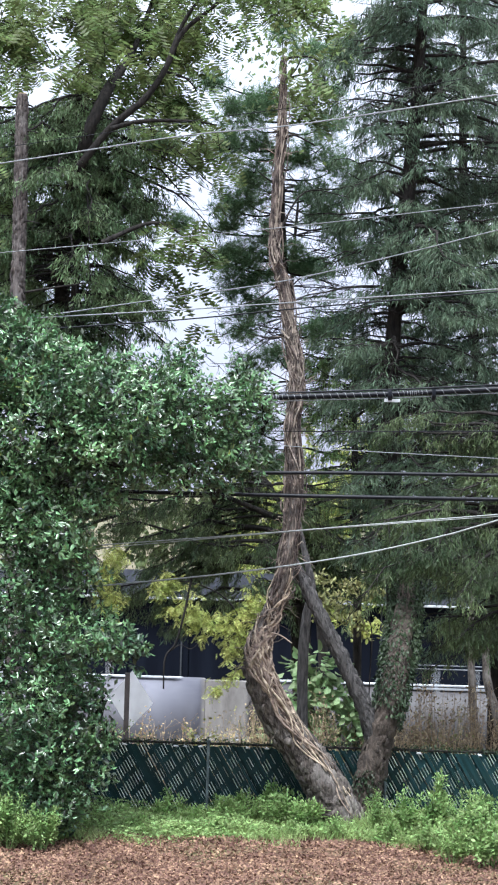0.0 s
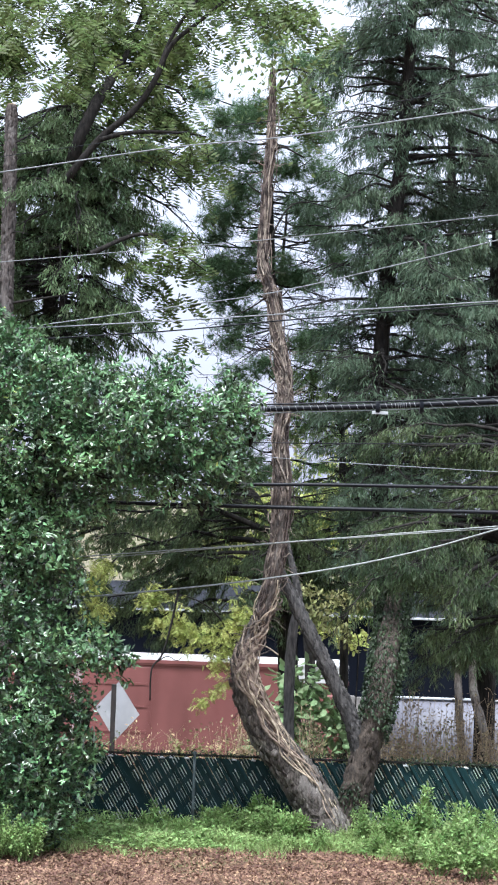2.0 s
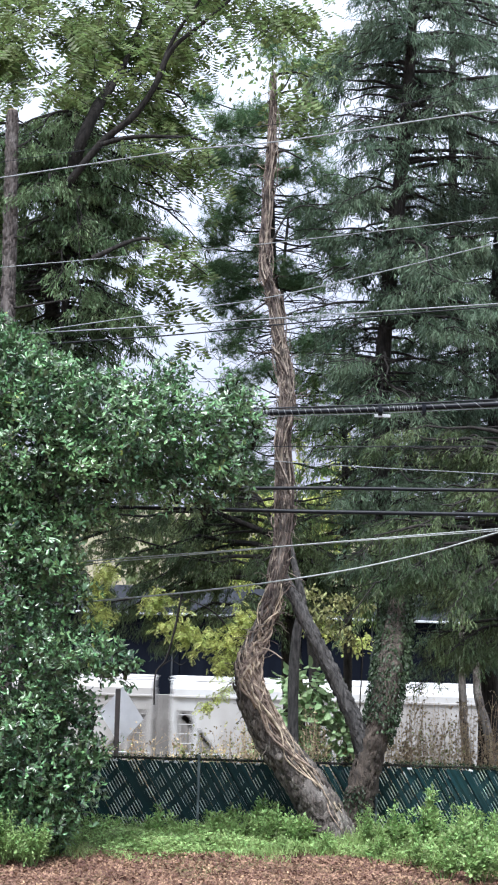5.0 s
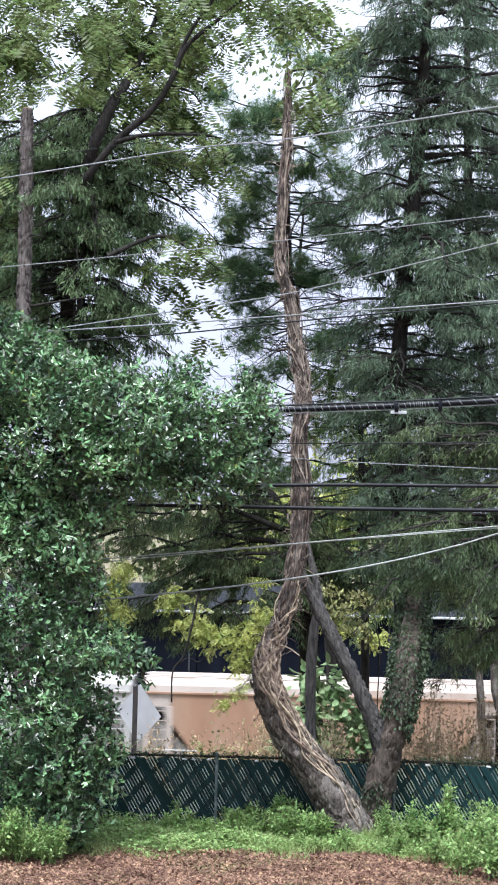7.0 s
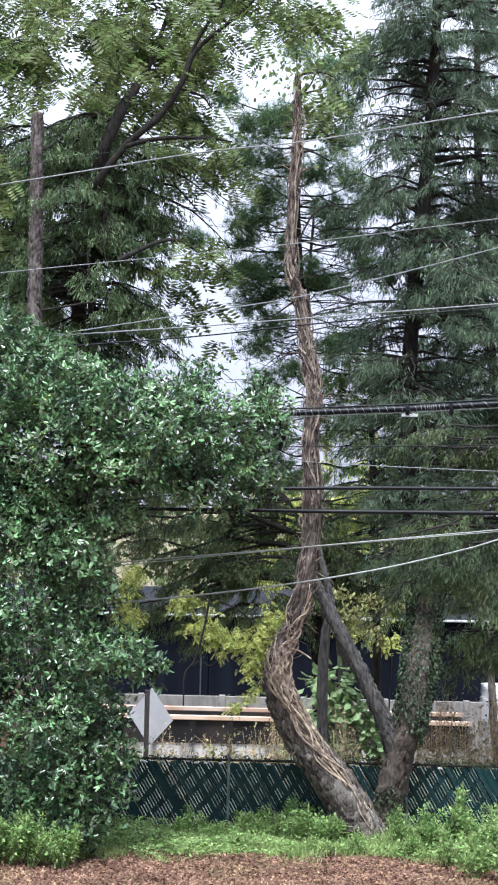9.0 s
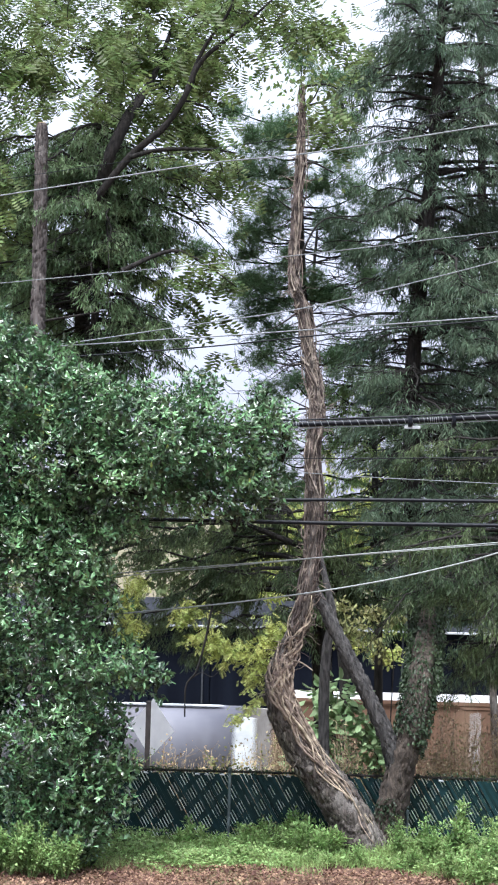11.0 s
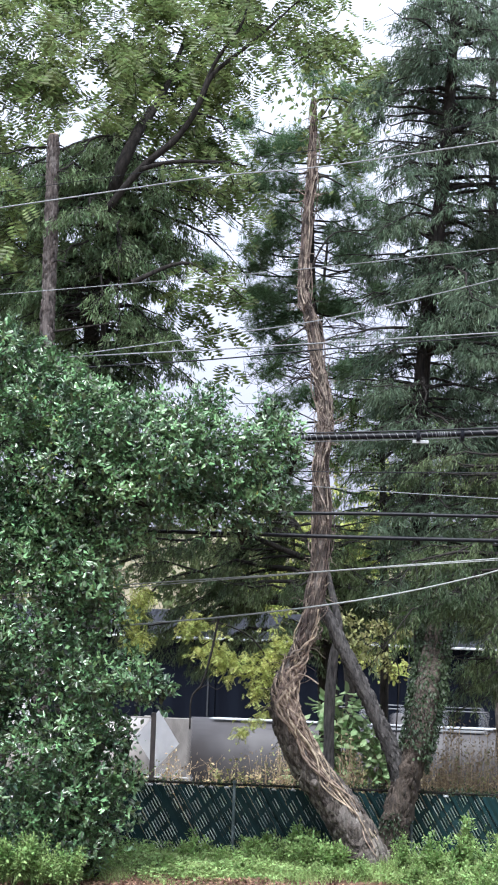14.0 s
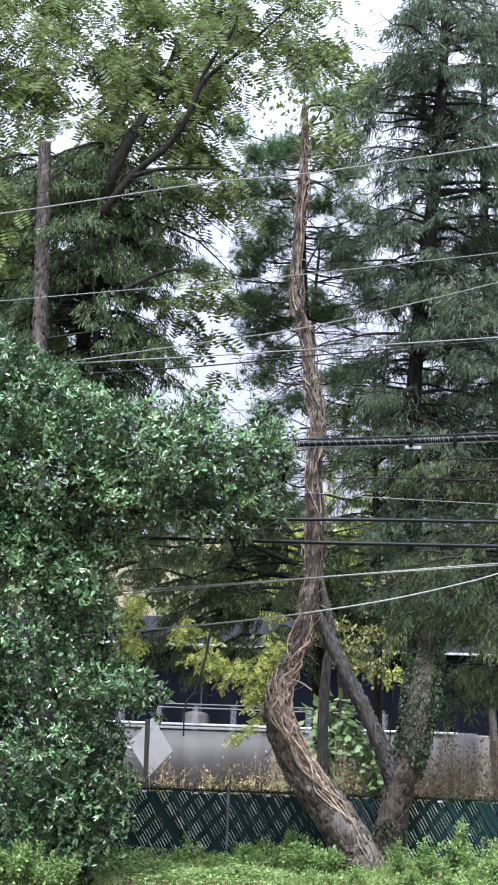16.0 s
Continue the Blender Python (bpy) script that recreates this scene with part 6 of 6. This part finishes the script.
spots = [((-3.46, 29.9, 0.25), 0.85, 1.0), ((-2.95, 29.9, 0.26), 0.7, 0.9), ((-3.84, 29.9, 0.28), 0.9, 1.0), ((-3.61, 32.3, 0.01), 0.75, 1.2), ((-3.20, 32.8, 0.08), 0.5, 0.8), ((-1.13, 32.6, -0.10), 0.55, 0.6), ((-1.52, 32.9, -0.14), 0.3, 0.6), ((-0.71, 32.4, -0.05), 0.35, 0.6), ((-0.21, 32.9, -0.05), 0.4, 0.6), ((0.26, 32.9, -0.03), 0.5, 0.7),
         ((0.72, 32.6, 0.00), 0.62, 0.9), ((1.13, 32.4, -0.04), 0.5, 0.7), ((2.19, 32.4, 0.04), 0.65, 0.8), ((2.73, 32.2, -0.00), 0.7, 0.9), ((3.13, 31.6, -0.06), 1.05, 0.8), ((3.54, 31.2, -0.16), 0.95, 0.9), ((2.98, 30.8, -0.32), 0.6, 0.9),
         ((3.65, 30.5, -0.37), 0.8, 1.0), ((4.03, 30.8, -0.24), 0.8, 0.9), ((3.23, 29.8, -0.50), 0.6, 0.9), ((3.80, 29.6, -0.52), 0.7, 0.9), ((1.62, 32, -0.09), 0.3, 0.7), ((2.40, 31.4, -0.14), 0.35, 0.8), ((3.99, 32, -0.02), 0.85, 1.0), ((1.48, 33.2, 0.16), 0.4, 0.6), ((-0.03, 33.3, 0.10), 0.5, 0.8), ((0.54, 33.3, 0.12), 0.6, 0.9), ((-2.47, 32, -0.09), 0.25, 0.6), ((-0.38, 31.8, -0.12), 0.22, 0.6), ((-1.55, 31.8, -0.16), 0.2, 0.6), ((0.89, 31.8, -0.17), 0.25, 0.6), ((-2.77, 32.2, -0.04), 0.35, 0.8), ((-2.06, 32.6, -0.06), 0.28, 0.8)]
for k, (c, hgt, wid) in enumerate(spots):
    weed((c[0], c[1], 0.0), hgt, wid, 100 + k, leaf=0.05 + 0.04 * (k % 3) / 2, count=int(2300 * wid * max(hgt, 0.4)))

# ---- brush on the bank behind the fence ----


def brush(at, height, width, seed, leaf_mat, label, stalks=14, leaves=160, leaf=0.08, stalk_mat=STALK, name="brush"):
    rng = np.random.default_rng(seed)
    th = tagged(empty(name, at), label, "brush", group="brush on the bank")
    st, pts = [], []
    for _ in range(stalks):
        b = np.array([rng.uniform(-0.5, 0.5) * width * 0.6, rng.uniform(-0.3, 0.3), 0])
        e = b + np.array([rng.normal() * 0.2 * width, rng.normal() * 0.2, height * rng.uniform(0.6, 1.05)])
        s = bezier_line([b, (b + e) / 2 + rng.normal(size=3) * 0.06, e], 5)
        st.append(tube(s, [0.008, 0.003], 4))
        for _ in range(4):
            k = rng.integers(3, len(s))
            st.append(tube([s[k], s[k] + np.array([rng.normal() * 0.12, rng.normal() * 0.1, rng.uniform(0.05, 0.2)])], [0.004, 0.002], 3))
        pts.append(s[rng.integers(len(s) // 3, len(s), max(2, leaves // stalks))])
    tagged(part("stalk", tubes_mesh("stalk", st), stalk_mat, th), kind="stuff")
    pts = np.concatenate(pts)
    pts = pts + rng.normal(size=pts.shape) * 0.09
    part("foliage", scatter("foliage", SMALL_LEAF, pts, rng.normal(size=pts.shape), rng.normal(size=pts.shape), rng.uniform(0.5, 1.1, len(pts)) * leaf), leaf_mat, th)
    return th


def bank(px, y):
    return (px, y, float(ground_z(y)))


kinds = {"y": (BRUSH_LEAF, "yellowing leafy weeds on the bank behind the fence"), "d": (DRY, "dry orange-brown sprigs on the bank"), "g": (BROAD, "low green brush on the bank"), "w": (WITHERED, "withered brown twiggy brush on the bank")}
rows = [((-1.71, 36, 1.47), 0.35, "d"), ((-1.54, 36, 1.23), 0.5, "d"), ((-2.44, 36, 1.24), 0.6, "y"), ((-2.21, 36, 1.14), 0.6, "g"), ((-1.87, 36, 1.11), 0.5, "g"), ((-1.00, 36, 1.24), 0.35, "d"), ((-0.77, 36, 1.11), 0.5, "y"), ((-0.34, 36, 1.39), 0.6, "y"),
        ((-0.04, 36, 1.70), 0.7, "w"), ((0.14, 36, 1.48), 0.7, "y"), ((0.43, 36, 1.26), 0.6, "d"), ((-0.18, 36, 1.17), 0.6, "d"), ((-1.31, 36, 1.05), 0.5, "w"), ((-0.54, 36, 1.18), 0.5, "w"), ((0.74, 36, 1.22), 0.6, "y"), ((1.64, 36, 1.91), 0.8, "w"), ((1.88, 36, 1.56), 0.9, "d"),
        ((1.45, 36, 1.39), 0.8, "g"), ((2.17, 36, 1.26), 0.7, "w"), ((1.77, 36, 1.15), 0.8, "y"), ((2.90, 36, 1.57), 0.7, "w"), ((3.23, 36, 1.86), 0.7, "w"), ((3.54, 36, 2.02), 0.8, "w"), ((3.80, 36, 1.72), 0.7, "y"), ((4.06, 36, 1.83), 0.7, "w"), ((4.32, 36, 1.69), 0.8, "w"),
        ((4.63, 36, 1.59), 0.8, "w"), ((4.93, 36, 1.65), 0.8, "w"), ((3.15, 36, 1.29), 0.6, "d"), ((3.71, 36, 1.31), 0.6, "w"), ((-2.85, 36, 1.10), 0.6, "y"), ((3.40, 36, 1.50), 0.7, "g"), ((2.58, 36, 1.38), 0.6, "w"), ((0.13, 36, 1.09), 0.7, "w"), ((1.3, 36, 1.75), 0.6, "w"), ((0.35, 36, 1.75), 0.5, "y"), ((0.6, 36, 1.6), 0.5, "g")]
rng = np.random.default_rng(81)
for k, (c, wid, kind) in enumerate(rows):
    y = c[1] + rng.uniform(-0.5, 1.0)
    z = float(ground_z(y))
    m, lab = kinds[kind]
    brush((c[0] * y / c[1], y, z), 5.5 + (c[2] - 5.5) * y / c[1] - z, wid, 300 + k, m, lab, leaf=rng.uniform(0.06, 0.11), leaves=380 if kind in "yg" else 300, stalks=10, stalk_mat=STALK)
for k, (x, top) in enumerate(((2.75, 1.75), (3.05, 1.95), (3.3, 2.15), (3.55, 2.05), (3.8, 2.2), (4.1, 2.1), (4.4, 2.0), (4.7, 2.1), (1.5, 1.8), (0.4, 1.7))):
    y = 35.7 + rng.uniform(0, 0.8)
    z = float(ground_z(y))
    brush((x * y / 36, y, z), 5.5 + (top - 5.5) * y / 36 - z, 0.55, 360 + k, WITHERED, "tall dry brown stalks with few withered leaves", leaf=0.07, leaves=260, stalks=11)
big = tagged(empty("large_leaved_shrub", bank((1.40, 37, 1.01)[0], 37)), "green shrub with big heart-shaped leaves on the bank", "shrub")
rng = np.random.default_rng(83)
blobs = [((1.35, 36.8, 2.29), (0.5, 0.4, 0.4)), ((1.68, 36.8, 1.88), (0.5, 0.4, 0.5)), ((1.21, 36.8, 1.55), (0.45, 0.4, 0.5)), ((1.04, 36.8, 2.18), (0.3, 0.3, 0.3)), ((2.01, 36.8, 1.27), (0.5, 0.4, 0.6)), ((0.75, 36.8, 1.17), (0.4, 0.4, 0.5))]
bp, bo = blob_points(blobs, 620, rng, 0.2)
leafage("foliage", LEAF, bp, bo + rng.normal(size=bp.shape) * 0.6 + np.array([0, -0.4, -0.5]), rng.uniform(0.14, 0.32, len(bp)), HEART_LEAF, big, rng)
lines = [([np.array(big.location), np.array(big.location) + np.array([0, 0, 1.0]), np.array(c)], [0.03, 0.02, 0.008]) for c, _ in blobs]
for lm in lines:
    wood("stem", [lm], STALK, big, 0.03, 5)

# slim trunks on the bank to the east
for pts, r, lab in (([(4.42, 37, 0.63), (4.34, 37, 1.21), (4.30, 37.2, 1.92), (4.30, 37.6, 2.63), (4.38, 38.4, 3.23), (4.54, 39.6, 3.95)], [0.08, 0.08, 0.075, 0.065, 0.05, 0.03], "slim grey-brown tree trunk on the bank"),
                    ([(4.97, 37.5, 0.58), (4.82, 37.5, 1.38), (4.64, 37.8, 2.09), (4.72, 38.6, 2.90), (4.94, 40, 3.49)], [0.1, 0.09, 0.08, 0.06, 0.03], "dark curved slim trunk on the bank")):
    base = (pts[0][0], pts[0][1], float(ground_z(pts[0][1])) - 0.1)
    t = tree_thing("slim_trunk", base, lab, "tree trunk")
    wood("trunk", [([base] + pts, [r[0]] + r)], BARK, t, 0.06, 8)

motions()
